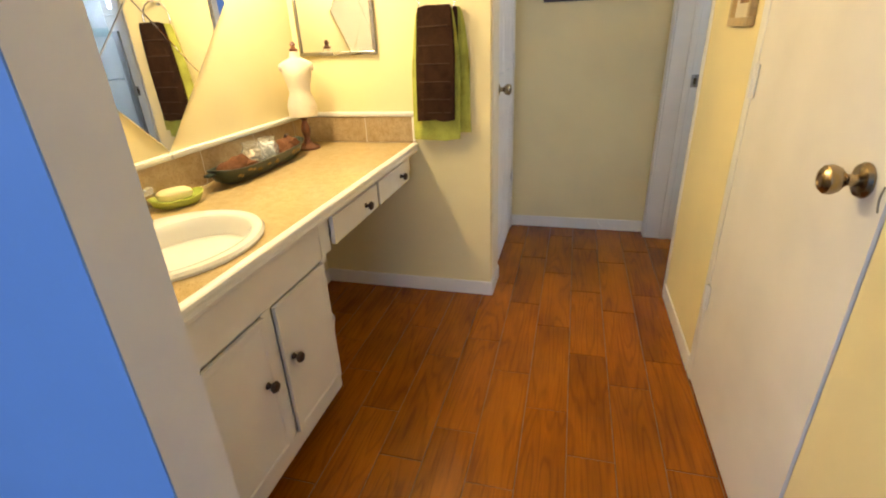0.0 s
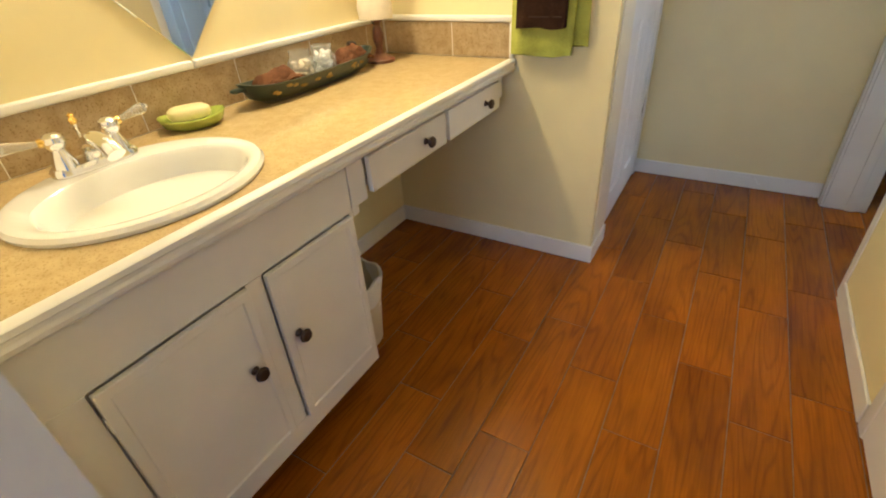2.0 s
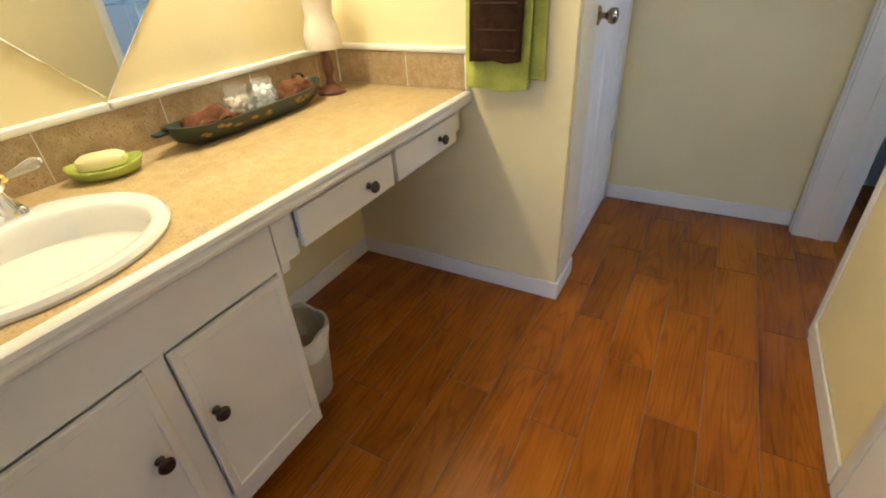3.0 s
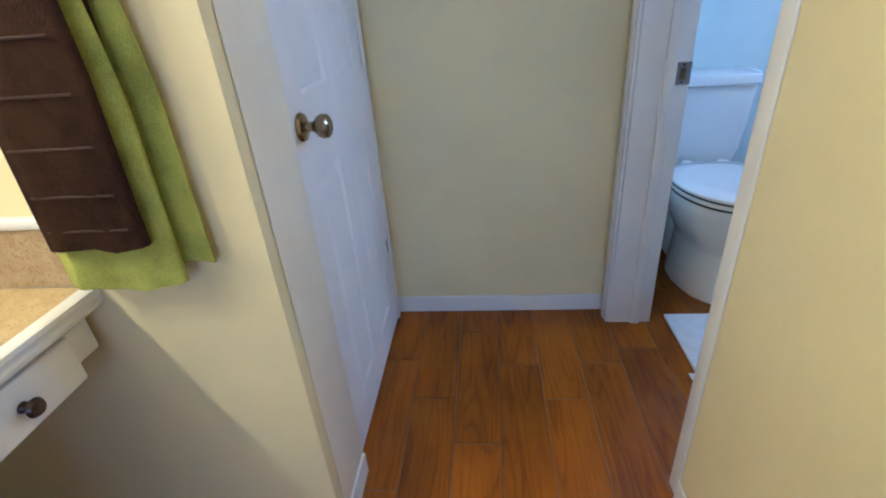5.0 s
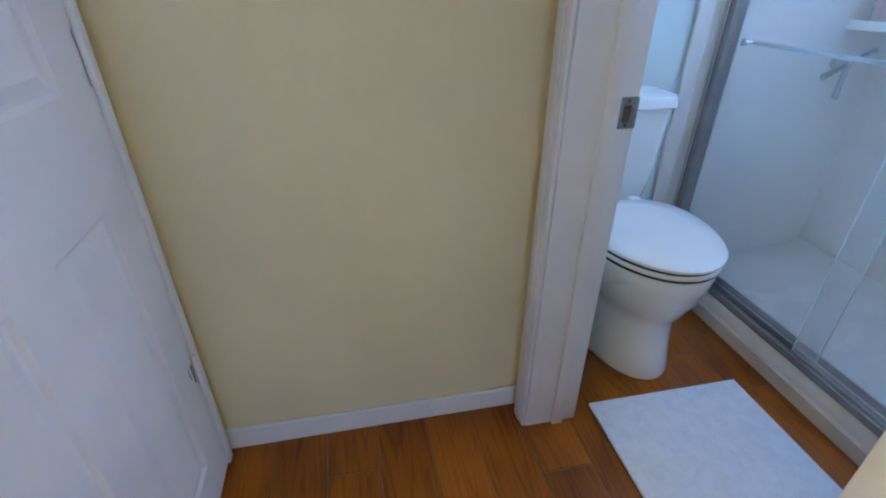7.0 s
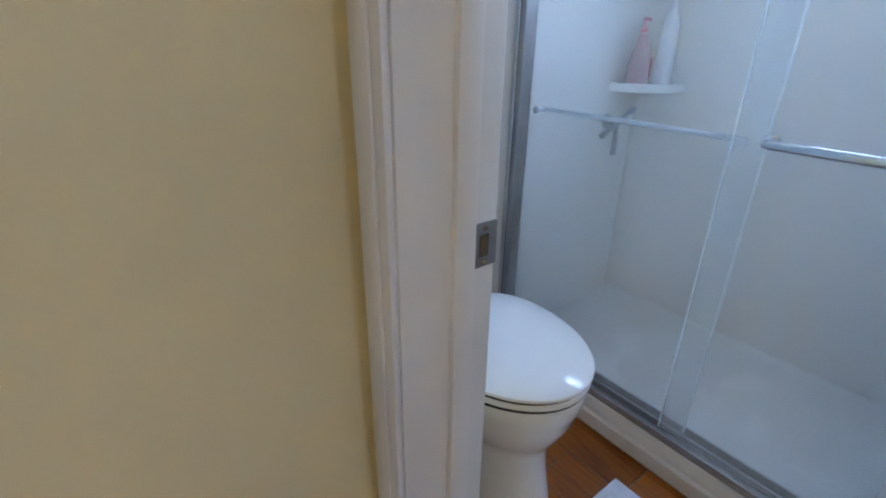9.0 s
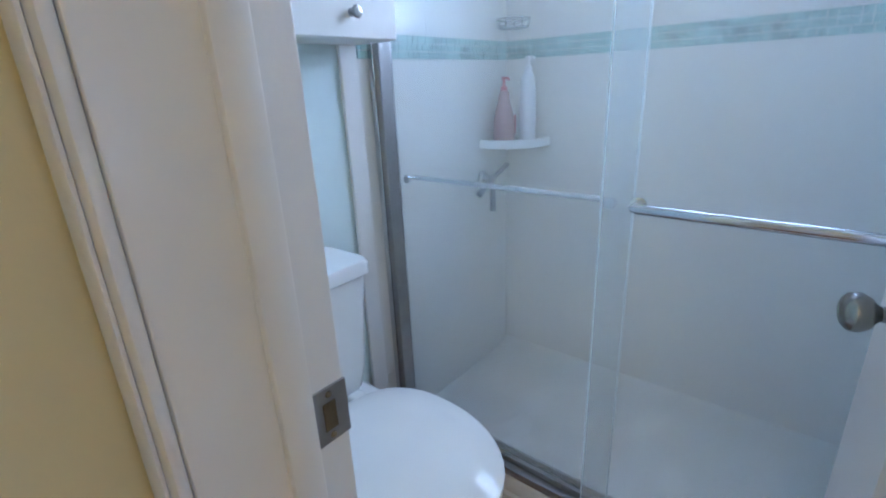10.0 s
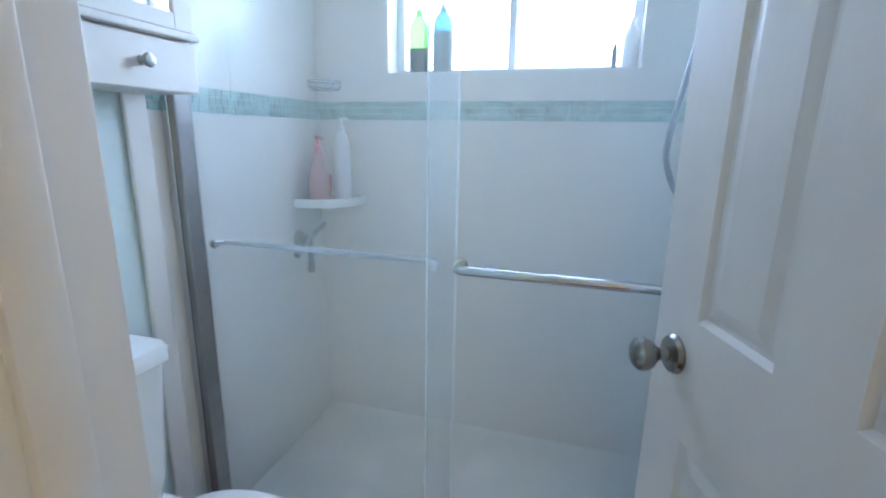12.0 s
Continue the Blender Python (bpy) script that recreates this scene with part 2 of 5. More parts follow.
# ---- mesh helpers ----
def part(name, bm, mat, parent=None, label="", smooth=False):
    me = bpy.data.meshes.new(name)
    bm.normal_update()
    for f in bm.faces:
        f.smooth = smooth
    bm.to_mesh(me)
    bm.free()
    for mm in (mat if isinstance(mat, (list, tuple)) else [mat]):
        me.materials.append(mm)
    if smooth:
        me.set_sharp_from_angle(angle=radians(38))
    ob = new(name, me)
    if parent:
        ob.parent = parent
    if label:
        ob["label"] = label
    return ob


def thing(name, label, category, m=None, group=""):
    ob = new(name)
    ob.empty_display_size = 0.05
    if m is not None:
        ob.matrix_world = m
    return tagged(ob, label, category, group)


def box(x0, y0, z0, x1, y1, z1, bevel=0.0, seg=2, bm=None):
    b = bmesh.new()
    bmesh.ops.create_cube(b, size=1.0)
    for v in b.verts:
        v.co = Vector((x0 + (v.co.x + 0.5) * (x1 - x0), y0 + (v.co.y + 0.5) * (y1 - y0), z0 + (v.co.z + 0.5) * (z1 - z0)))
    if bevel:
        bmesh.ops.bevel(b, geom=b.edges[:], offset=bevel, segments=seg, affect="EDGES", profile=0.5)
    return join(bm, b)


def join(bm, b):
    if bm is None:
        return b
    me = bpy.data.meshes.new("tmp")
    b.to_mesh(me)
    bm.from_mesh(me)
    bpy.data.meshes.remove(me)
    b.free()
    return bm


def lathe(profile, seg=28, at=(0, 0, 0), turn=None, sx=1.0, sy=1.0, bm=None):
    """Revolves (radius, height) pairs round z, then turns and moves the mesh."""
    b = bmesh.new()
    rings = []
    for r, z in profile:
        if r < 1e-5:
            rings.append([b.verts.new((0, 0, z))])
        else:
            rings.append([b.verts.new((sx * r * math.cos(2 * math.pi * i / seg), sy * r * math.sin(2 * math.pi * i / seg), z)) for i in range(seg)])
    for a, c in zip(rings, rings[1:]):
        for i in range(seg):
            j = (i + 1) % seg
            if len(a) == 1 and len(c) == 1:
                continue
            if len(a) == 1:
                b.faces.new((a[0], c[i], c[j]))
            elif len(c) == 1:
                b.faces.new((a[i], a[j], c[0]))
            else:
                b.faces.new((a[i], a[j], c[j], c[i]))
    for ring in (rings[0], rings[-1]):
        if len(ring) > 1:
            b.faces.new(ring)
    bmesh.ops.recalc_face_normals(b, faces=b.faces[:])
    m = Matrix.Translation(at) @ (turn if turn is not None else Matrix())
    b.transform(m)
    return join(bm, b)


def smooth_path(pts, n=8):
    out = []
    p = [Vector(q) for q in pts]
    for i in range(len(p) - 1):
        a, b, c, d = p[max(0, i - 1)], p[i], p[i + 1], p[min(len(p) - 1, i + 2)]
        for k in range(n):
            t = k / n
            out.append(0.5 * (2 * b + (c - a) * t + (2 * a - 5 * b + 4 * c - d) * t * t + (3 * b - a - 3 * c + d) * t ** 3))
    out.append(p[-1])
    return out


def tube(pts, r, seg=12, bm=None, radii=None):
    b = bmesh.new()
    p = [Vector(q) for q in pts]
    rings = []
    side = None
    for i, q in enumerate(p):
        d = (p[min(i + 1, len(p) - 1)] - p[max(i - 1, 0)]).normalized()
        if side is None:
            side = d.orthogonal().normalized()
        side = (side - d * side.dot(d)).normalized()
        up = d.cross(side)
        rr = radii[i] if radii else r
        rings.append([b.verts.new(q + rr * (math.cos(2 * math.pi * k / seg) * side + math.sin(2 * math.pi * k / seg) * up)) for k in range(seg)])
    for a, c in zip(rings, rings[1:]):
        for k in range(seg):
            b.faces.new((a[k], a[(k + 1) % seg], c[(k + 1) % seg], c[k]))
    b.faces.new(rings[0][::-1])
    b.faces.new(rings[-1])
    bmesh.ops.recalc_face_normals(b, faces=b.faces[:])
    return join(bm, b)


def prism(poly, z0, z1, bevel=0.0, bm=None):
    """Extrudes a flat outline of (x, y) from z0 to z1."""
    b = bmesh.new()
    lo = [b.verts.new((x, y, z0)) for x, y in poly]
    hi = [b.verts.new((x, y, z1)) for x, y in poly]
    b.faces.new(lo[::-1])
    top = b.faces.new(hi)
    n = len(poly)
    for i in range(n):
        b.faces.new((lo[i], lo[(i + 1) % n], hi[(i + 1) % n], hi[i]))
    bmesh.ops.recalc_face_normals(b, faces=b.faces[:])
    if bevel:
        bmesh.ops.bevel(b, geom=list(top.edges), offset=bevel, segments=3, affect="EDGES", profile=0.5)
    return join(bm, b)


def loft(rings, cap=True, bm=None):
    """Skins rings of equal counts of points."""
    b = bmesh.new()
    vs = [[b.verts.new(q) for q in r] for r in rings]
    n = len(vs[0])
    for a, c in zip(vs, vs[1:]):
        for k in range(n):
            b.faces.new((a[k], a[(k + 1) % n], c[(k + 1) % n], c[k]))
    if cap:
        b.faces.new(vs[0][::-1])
        b.faces.new(vs[-1])
    bmesh.ops.recalc_face_normals(b, faces=b.faces[:])
    return join(bm, b)


def structure(name, bm, mat, label, category, smooth=False):
    return tagged(part(name, bm, mat, smooth=smooth), label, category, kind="structure")


# ---- plan ----
XM, YT, XH, YE, XR, XB = -0.50, 2.50, 0.403, 3.485, 1.245, 1.396
YN, XS, YS, H = 4.12, 2.90, 2.56, 2.40
Z0 = -0.03


def walls(name, boxes, mat, label):
    bm = None
    for q in boxes:
        bm = box(*q, bm=bm)
    return structure(name, bm, mat, label, "wall")


walls("wall_vanity", [(XM - 0.12, 0.79, Z0, XM, YT, H)], YELLOW, "pale yellow painted wall behind the vanity")
walls("wall_towel", [(XM - 0.12, YT, Z0, XH - 0.12, YT + 0.12, H), (XH - 0.12, YT, Z0, XH, 2.705, H), (XH - 0.12, 2.705, 2.05, XH, 3.455, H), (XH - 0.12, 3.455, Z0, XH - 0.033, YE, H)], YELLOW, "pale yellow wall with the towel ring")
walls("wall_end", [(XH - 0.12, YE, Z0, XB, YE + 0.12, H)], YELLOW, "pale yellow wall at the hall's end")
walls("wall_right", [(XR, 2.02, Z0, XB, 2.632, H), (XR, 1.273, 2.05, XB, 2.02, H), (XR, 0.79, Z0, XB, 1.273, H), (XR, 2.632, 2.05, XB, 3.433, H), (XR, 3.433, Z0, XB, YE, H)], YELLOW, "pale yellow hall wall with a closet door")
walls("wall_partition", [(-3.0, 0.79, Z0, XM - 0.12, 0.90, H), (XM - 0.12, 0.794, Z0, 0.195, 0.90, H), (0.195, 0.794, 2.1, XR, 0.90, H), (XR, 0.68, Z0, 3.0, 0.79, H)], WHITE, "white painted partition end beside the vanity")
structure("wall_bedroom_blue", box(-3.0, 0.7905, Z0, 0.1945, 0.7935, H), BLUE, "blue painted bedroom wall", "wall")
# the two openings are assumed, out of view, cut for the added bedroom lamps
walls("wall_bedroom", [(3.0, -3.0, Z0, 3.12, 0.79, H), (-3.12, -3.0, Z0, -3.0, -2.2, H), (-3.12, -0.8, Z0, -3.0, 0.90, H), (-3.12, -2.2, Z0, -3.0, -0.8, 0.9), (-3.12, -2.2, 2.0, -3.0, -0.8, H),
                      (-3.12, -3.12, Z0, 0.05, -3.0, H), (1.45, -3.12, Z0, 3.12, -3.0, H), (0.05, -3.12, Z0, 1.45, -3.0, 0.9), (0.05, -3.12, 2.0, 1.45, -3.0, H)], BLUE, "blue painted bedroom walls")
structure("ceiling", box(-3.12, -3.12, H, 3.3, 4.4, H + 0.1), CEIL, "white textured ceiling", "ceiling")
walls("wall_closet", [(XB, 1.0, Z0, 2.0, 1.1, H), (XB, 2.3, Z0, 2.0, 2.4, H), (2.0, 1.0, Z0, 2.1, 2.4, H)], WHITE, "plain closet walls")
# bathroom shell
walls("wall_bath_west", [(XB - 0.10, YE + 0.12, Z0, XB, YN, H)], MINT, "mint painted bathroom wall")
walls("wall_bath_north", [(XB - 0.1, YN, Z0, 3.12, YN + 0.12, H)], MINT, "mint painted bathroom wall behind the toilet")
walls("wall_bath_south", [(XB, YS - 0.12, Z0, 3.12, YS, H)], MINT, "mint painted bathroom wall")
WY0, WY1, WZ0, WZ1 = 2.930, 3.810, 1.496, 2.0
walls("wall_window", [(XS, YS, Z0, XS + 0.14, WY0, H), (XS, WY1, Z0, XS + 0.14, YN, H), (XS, WY0, Z0, XS + 0.14, WY1, WZ0), (XS, WY0, WZ1, XS + 0.14, WY1, H)], SHOWERTILE, "white tiled shower wall with a window")

# floors
floor = structure("floor", box(XM - 0.1, 0.80, -0.05, 2.35, YN, -0.0025), GROUT, "wood-look tile floor with dark grout joints", "floor")
structure("floor_bedroom", box(-3.1, -3.1, -0.05, 3.1, 0.795, -0.002), CARPET, "plain beige bedroom carpet", "floor")


# ---- trim ----
def baseboard(name, x0, y0, x1, y1, h=0.075, t=0.012):
    structure(name, box(x0, y0, 0, x1, y1, h, 0.004), WHITE, "white painted baseboard", "baseboard")


baseboard("baseboard", XM + 0.001, YT - 0.013, XH + 0.013, YT - 0.001)
baseboard("baseboard", XH + 0.001, YT - 0.0005, XH + 0.013, 2.70)
baseboard("baseboard", XH - 0.031, YE - 0.013, XR - 0.001, YE - 0.001)
baseboard("baseboard", XR - 0.010, 2.055, XR - 0.001, 2.633)
baseboard("baseboard", XM + 0.001, 1.61, XM + 0.013, YT - 0.014)
baseboard("baseboard", XR - 0.013, 0.80, XR - 0.001, 1.225)


# bathroom doorway lining
OY0, OY1 = 2.682, 3.383
bm = box(XR + 0.003, OY0 - 0.05, 0, XB + 0.004, OY0, 2.05, 0.003)
bm = box(XR - 0.004, OY1, 0, XB + 0.004, OY1 + 0.05, 2.05, 0.003, bm=bm)
bm = box(XR - 0.004, OY0 - 0.05, 2.035, XB + 0.004, OY1 + 0.05, 2.055, 0.003, bm=bm)
bm = box(XB - 0.075, OY1 - 0.011, 0.001, XB - 0.040, OY1 + 0.001, 2.035, 0.003, bm=bm)
bm = box(XB - 0.075, OY0 - 0.001, 0.001, XB - 0.040, OY0 + 0.011, 2.035, 0.003, bm=bm)
structure("door_frame_bath", bm, WHITE, "white painted bathroom door frame with a stop", "door frame", smooth=True)
structure("trim_bath_casing", box(XR - 0.016, OY1 + 0.002, 0, XR - 0.0045, OY1 + 0.072, 2.10, 0.004, bm=box(XR - 0.021, OY1 + 0.022, 0.001, XR - 0.0155, OY1 + 0.060, 2.09, 0.004)), WHITE, "wide white moulded door casing", "door casing", smooth=True)
structure("trim_bath_casing_near", box(XR - 0.003, 2.634, 0, XR + 0.0025, OY0 - 0.001, 2.10, 0.0025, 3), WHITE, "narrow white painted door casing", "door casing", smooth=True)
structure("trim_hall_casing", box(XH + 0.001, 2.535, 0.0755, XH + 0.006, 2.7045, 2.10, 0.002), CREAM, "wide cream painted hall door casing", "door casing", smooth=True)
# hall door frame and closet door frame
bm = box(XH - 0.11, 2.705, 0, XH - 0.011, 2.735, 2.05, 0.004)
bm = box(XH - 0.11, 3.425, 0, XH - 0.011, 3.455, 2.05, 0.004, bm=bm)
bm = box(XH - 0.11, 2.705, 2.03, XH - 0.011, 3.455, 2.06, 0.004, bm=bm)
structure("door_frame_hall", bm, WHITE, "white painted hall door frame", "door frame", smooth=True)
bm = box(XR - 0.008, 2.003, 0, XR + 0.10, 2.05, 2.05, 0.004)
bm = box(XR + 0.002, 1.235, 0, XR + 0.10, 1.274, 2.05, 0.004, bm=bm)
bm = box(XR - 0.008, 1.235, 2.03, XR + 0.10, 2.05, 2.06, 0.004, bm=bm)
structure("door_frame_closet", bm, WHITE, "white painted closet door frame", "door frame", smooth=True)


# ---- doors ----
def panel_slab(w, h, t, xs, zs, cells):
    """A moulded door leaf from x 0..w, y -t/2..t/2: the cells named get a sunk moulding and a raised field."""
    b = bmesh.new()
    sides = []
    for y, flip in ((-t / 2, False), (t / 2, True)):
        grid = [[b.verts.new((x, y, z)) for z in zs] for x in xs]
        panels = []
        for i in range(len(xs) - 1):
            for j in range(len(zs) - 1):
                q = (grid[i][j], grid[i + 1][j], grid[i + 1][j + 1], grid[i][j + 1])
                f = b.faces.new(q[::-1] if flip else q)
                if (i, j) in cells:
                    panels.append(f)
        sides.append((grid, panels))
    (g0, p0), (g1, p1) = sides
    nx, nz = len(xs), len(zs)
    rim0 = [g0[i][0] for i in range(nx)] + [g0[-1][j] for j in range(1, nz)] + [g0[i][-1] for i in range(nx - 2, -1, -1)] + [g0[0][j] for j in range(nz - 2, 0, -1)]
    rim1 = [g1[i][0] for i in range(nx)] + [g1[-1][j] for j in range(1, nz)] + [g1[i][-1] for i in range(nx - 2, -1, -1)] + [g1[0][j] for j in range(nz - 2, 0, -1)]
    for i in range(len(rim0)):
        j = (i + 1) % len(rim0)
        b.faces.new((rim0[j], rim0[i], rim1[i], rim1[j]))
    b.normal_update()
    for f in p0 + p1:
        bmesh.ops.inset_individual(b, faces=[f], thickness=0.004, depth=0)
        bmesh.ops.inset_individual(b, faces=[f], thickness=0.012, depth=-0.007)
        bmesh.ops.inset_individual(b, faces=[f], thickness=0.010, depth=0)
        bmesh.ops.inset_individual(b, faces=[f], thickness=0.028, depth=0.005)
    bmesh.ops.recalc_face_normals(b, faces=b.faces[:])
    return b


def knob(parent, x, z, y, side, mat, scale=1.0):
    """Door knob on a rosette; side: -1 stands out to -y, 1 to +y."""
    turn = pose(0, 0, 0, 90 if side < 0 else -90, 0, 0)
    s = scale
    r = part("rosette", lathe([(0, 0), (0.033 * s, 0), (0.034 * s, 0.004), (0.030 * s, 0.010), (0.018 * s, 0.014), (0, 0.014)], 32, (x, y, z), turn), mat, parent, smooth=True)
    part("knob", lathe([(0, 0.012), (0.012 * s, 0.012), (0.011 * s, 0.028), (0.016 * s, 0.034), (0.024 * s, 0.040), (0.0285 * s, 0.050), (0.027 * s, 0.060), (0.020 * s, 0.066), (0.012 * s, 0.068), (0.010 * s, 0.0665), (0, 0.0665)], 32, (x, y, z), turn), mat, parent, smooth=True)
    return r


def hinge(parent, x, y, z, h=0.09, along="x"):
    b = lathe([(0, 0), (0.006, 0), (0.006, h), (0, h)], 12, (x, y, z))
    part("hinge", box(x - 0.002, y, z, x + 0.022, y + 0.004, z + h, bm=b), WHITE, parent, "painted-over hinge", smooth=True)


def door(name, w, m, label, xs, zs, cells, mat, knobs, knob_mat, hx, hinge_y):
    d = thing(name, label, "door", m)
    d["kind"] = "structure"
    leaf = part("leaf", panel_slab(w, zs[-1] - zs[0], 0.035, xs, zs, cells), mat, d)
    for x, z, side in knobs:
        knob(d, x, z, side * 0.0175, side, knob_mat, 0.92)
    for z in (0.32, 1.02, 1.78):
        hinge(d, hx, hinge_y, z)
    return d


ZS = [0.012, 0.14, 0.835, 1.022, 1.56, 1.66, 1.90, 2.03]


def columns(w):
    return [0, 0.105, w / 2 - 0.05, w / 2 + 0.05, w - 0.105, w]


CELLS = [(1, 1), (3, 1), (1, 3), (3, 3), (1, 5), (3, 5)]
# hall door, closed: local x runs along +y of the hall, its front looks to +x
door("door_hall", 0.686, pose(XH - 0.034, 2.737, 0, 0, 0, 90), "closed white six-panel hall door with scuffs", columns(0.686), ZS, CELLS, DOORWHITE, [(0.064, 0.966, -1)], BRASS, 0.680, -0.024)
hd = bpy.data.objects["door_hall"]
for sx_, sz_, w_, h_ in ((0.664, 0.335, 0.010, 0.055), (0.650, 0.36, 0.004, 0.03)):
    part("scuff", box(sx_, -0.0179, sz_, sx_ + w_, -0.0174, sz_ + h_), SCUFF, hd, "dark scuff mark")
# closet door, closed, flat; its front looks to -x
door("door_closet", 0.722, pose(XR + 0.012, 2.0, 0, 0, 0, -90), "closed flat white closet door", [0, 0.722], [0.012, 2.03], [], DOORWHITE, [(0.652, 0.963, -1)], BRASS, 0.004, -0.024)
# bathroom door, swung into the bathroom
door("door_bath", 0.62, pose(1.391, 2.719, 0, 0, 0, 90 - 71.0), "white six-panel bathroom door standing half open", columns(0.62), ZS, CELLS, DOORWHITE, [(0.556, 0.955, 1), (0.556, 0.955, -1)], NICKEL, 0.004, -0.02)
# strike plate in the far jamb
st = thing("strike_plate", "worn metal strike plate let into the door jamb", "strike plate")
b = box(XB - 0.039, OY1 - 0.0025, 0.901, XB + 0.005, OY1 + 0.001, 0.967, 0.001)
part("plate", b, ALU, st)
part("latch_hole", box(XB - 0.027, OY1 - 0.0035, 0.917, XB - 0.011, OY1 - 0.0022, 0.950, 0.0005), BRASS, st, "brass latch hole")
for z in (0.909, 0.959):
    part("screw", lathe([(0, 0), (0.004, 0), (0.003, 0.0015), (0, 0.0015)], 12, (XB - 0.018, OY1 - 0.0025, z), pose(0, 0, 0, 90, 0, 0)), BRASS, st)
# latch slot in the closet door's edge
cd = bpy.data.objects["door_closet"]
part("latch_slot", tube(smooth_path([(0.712, -0.0178, 0.925), (0.706, -0.0182, 0.945), (0.709, -0.0178, 0.968)], 4), 0.002, 8), SCUFF, cd, "dark worn latch slot")


# ---- vanity ----
CT = 0.772
FX = 0.022


def cabinet_knob(parent, x, y, z):
    part("knob", lathe([(0, 0), (0.010, 0), (0.008, 0.004), (0.0055, 0.008), (0.0065, 0.013), (0.014, 0.017), (0.0165, 0.022), (0.013, 0.028), (0.006, 0.030), (0, 0.030)], 24, (x, y, z), pose(0, 0, 0, 0, 90, 0)), BRONZE, parent, "dark bronze round knob", smooth=True)


cab = thing("vanity_cabinet", "white painted vanity cabinet with two doors", "cabinet")
bm = box(XM + 0.002, 0.9015, 0.10, FX - 0.019, 1.598, 0.715)
bm = box(XM + 0.002, 0.9015, 0.0, FX - 0.085, 1.585, 0.10, bm=bm)
part("body", bm, WHITE, cab)
part("toe_board", box(FX - 0.085, 0.9015, 0.001, FX - 0.075, 1.585, 0.098), DARKWOOD, cab, "dark recessed toe board")
for nm, q in (("rail", (0.9015, 0.594, 1.598, 0.715)), ("rail", (0.9015, 0.10, 1.598, 0.160)), ("stile", (0.9015, 0.160, 0.973, 0.594)), ("stile", (1.270, 0.160, 1.310, 0.594)), ("stile", (1.585, 0.160, 1.598, 0.594))):
    part(nm, box(FX - 0.019, q[0], q[1], FX, q[2], q[3], 0.0015), WHITE, cab)


def cabinet_door(y0, y1, z0, z1, ky, kz):
    d = part("door", panel_front(y0, y1, z0, z1), WHITE, cab)
    cabinet_knob(d, FX + 0.014, ky, kz)
    for z in (z0 + 0.05, z1 - 0.08):
        part("hinge", box(FX + 0.002, (y1 if ky < (y0 + y1) / 2 else y0) - 0.002, z, FX + 0.012, (y1 if ky < (y0 + y1) / 2 else y0) + 0.002, z + 0.03), WHITE, d)


def panel_front(y0, y1, z0, z1, t=0.014, flat=False):
    """A lipped cabinet front that looks to +x, with a shallow framed field."""
    b = box(FX + 0.0008, y0, z0, FX + t, y1, z1, 0.003)
    if not flat:
        b.normal_update()
        f = max(b.faces, key=lambda q: q.calc_center_median().x * 10 + q.calc_area())
        bmesh.ops.inset_individual(b, faces=[f], thickness=0.022, depth=0)
        bmesh.ops.inset_individual(b, faces=[f], thickness=0.005, depth=-0.003)
    return b


cabinet_door(0.975, 1.268, 0.162, 0.592, 1.222, 0.413)
cabinet_door(1.312, 1.583, 0.162, 0.592, 1.347, 0.415)

apron = thing("drawer_unit", "white painted apron with two shallow drawers under the counter", "drawer unit")
part("body", box(XM + 0.02, 1.66, 0.640, FX - 0.019, 2.46, 0.715), WHITE, apron)
part("rail", box(FX - 0.019, 1.602, 0.712, FX, YT - 0.016, 0.7225, 0.001), WHITE, apron)
part("stile", box(FX - 0.019, 1.602, 0.600, FX, 1.664, 0.712, 0.002), WHITE, apron)
part("bracket", box(FX - 0.019, 1.602, 0.575, FX - 0.003, 1.630, 0.600, 0.004), WHITE, apron)
part("stile", box(FX - 0.019, 2.040, 0.640, FX, 2.052, 0.712, 0.001), WHITE, apron)
part("stile", box(FX - 0.019, 2.425, 0.640, FX, YT - 0.016, 0.712, 0.001), WHITE, apron)
for y0, y1, ky in ((1.668, 2.036, 1.918), (2.056, 2.422, 2.305)):
    d = part("drawer_front", panel_front(y0, y1, 0.618, 0.7115, 0.018, True), WHITE, apron)
    part("drawer_box", box(XM + 0.1, y0 + 0.02, 0.622, FX, y1 - 0.02, 0.638), WHITE, d)
    cabinet_knob(d, FX + 0.018, ky, 0.664)

SX, SY, SAX, SAY = -0.180, 1.268, 0.205, 0.231
top = thing("countertop", "polished beige speckled stone counter with white nosing", "countertop")
N = 64
ring_in = [(SX + (SAX - 0.02) * math.cos(2 * math.pi * i / N), SY + (SAY - 0.02) * math.sin(2 * math.pi * i / N)) for i in range(N)]


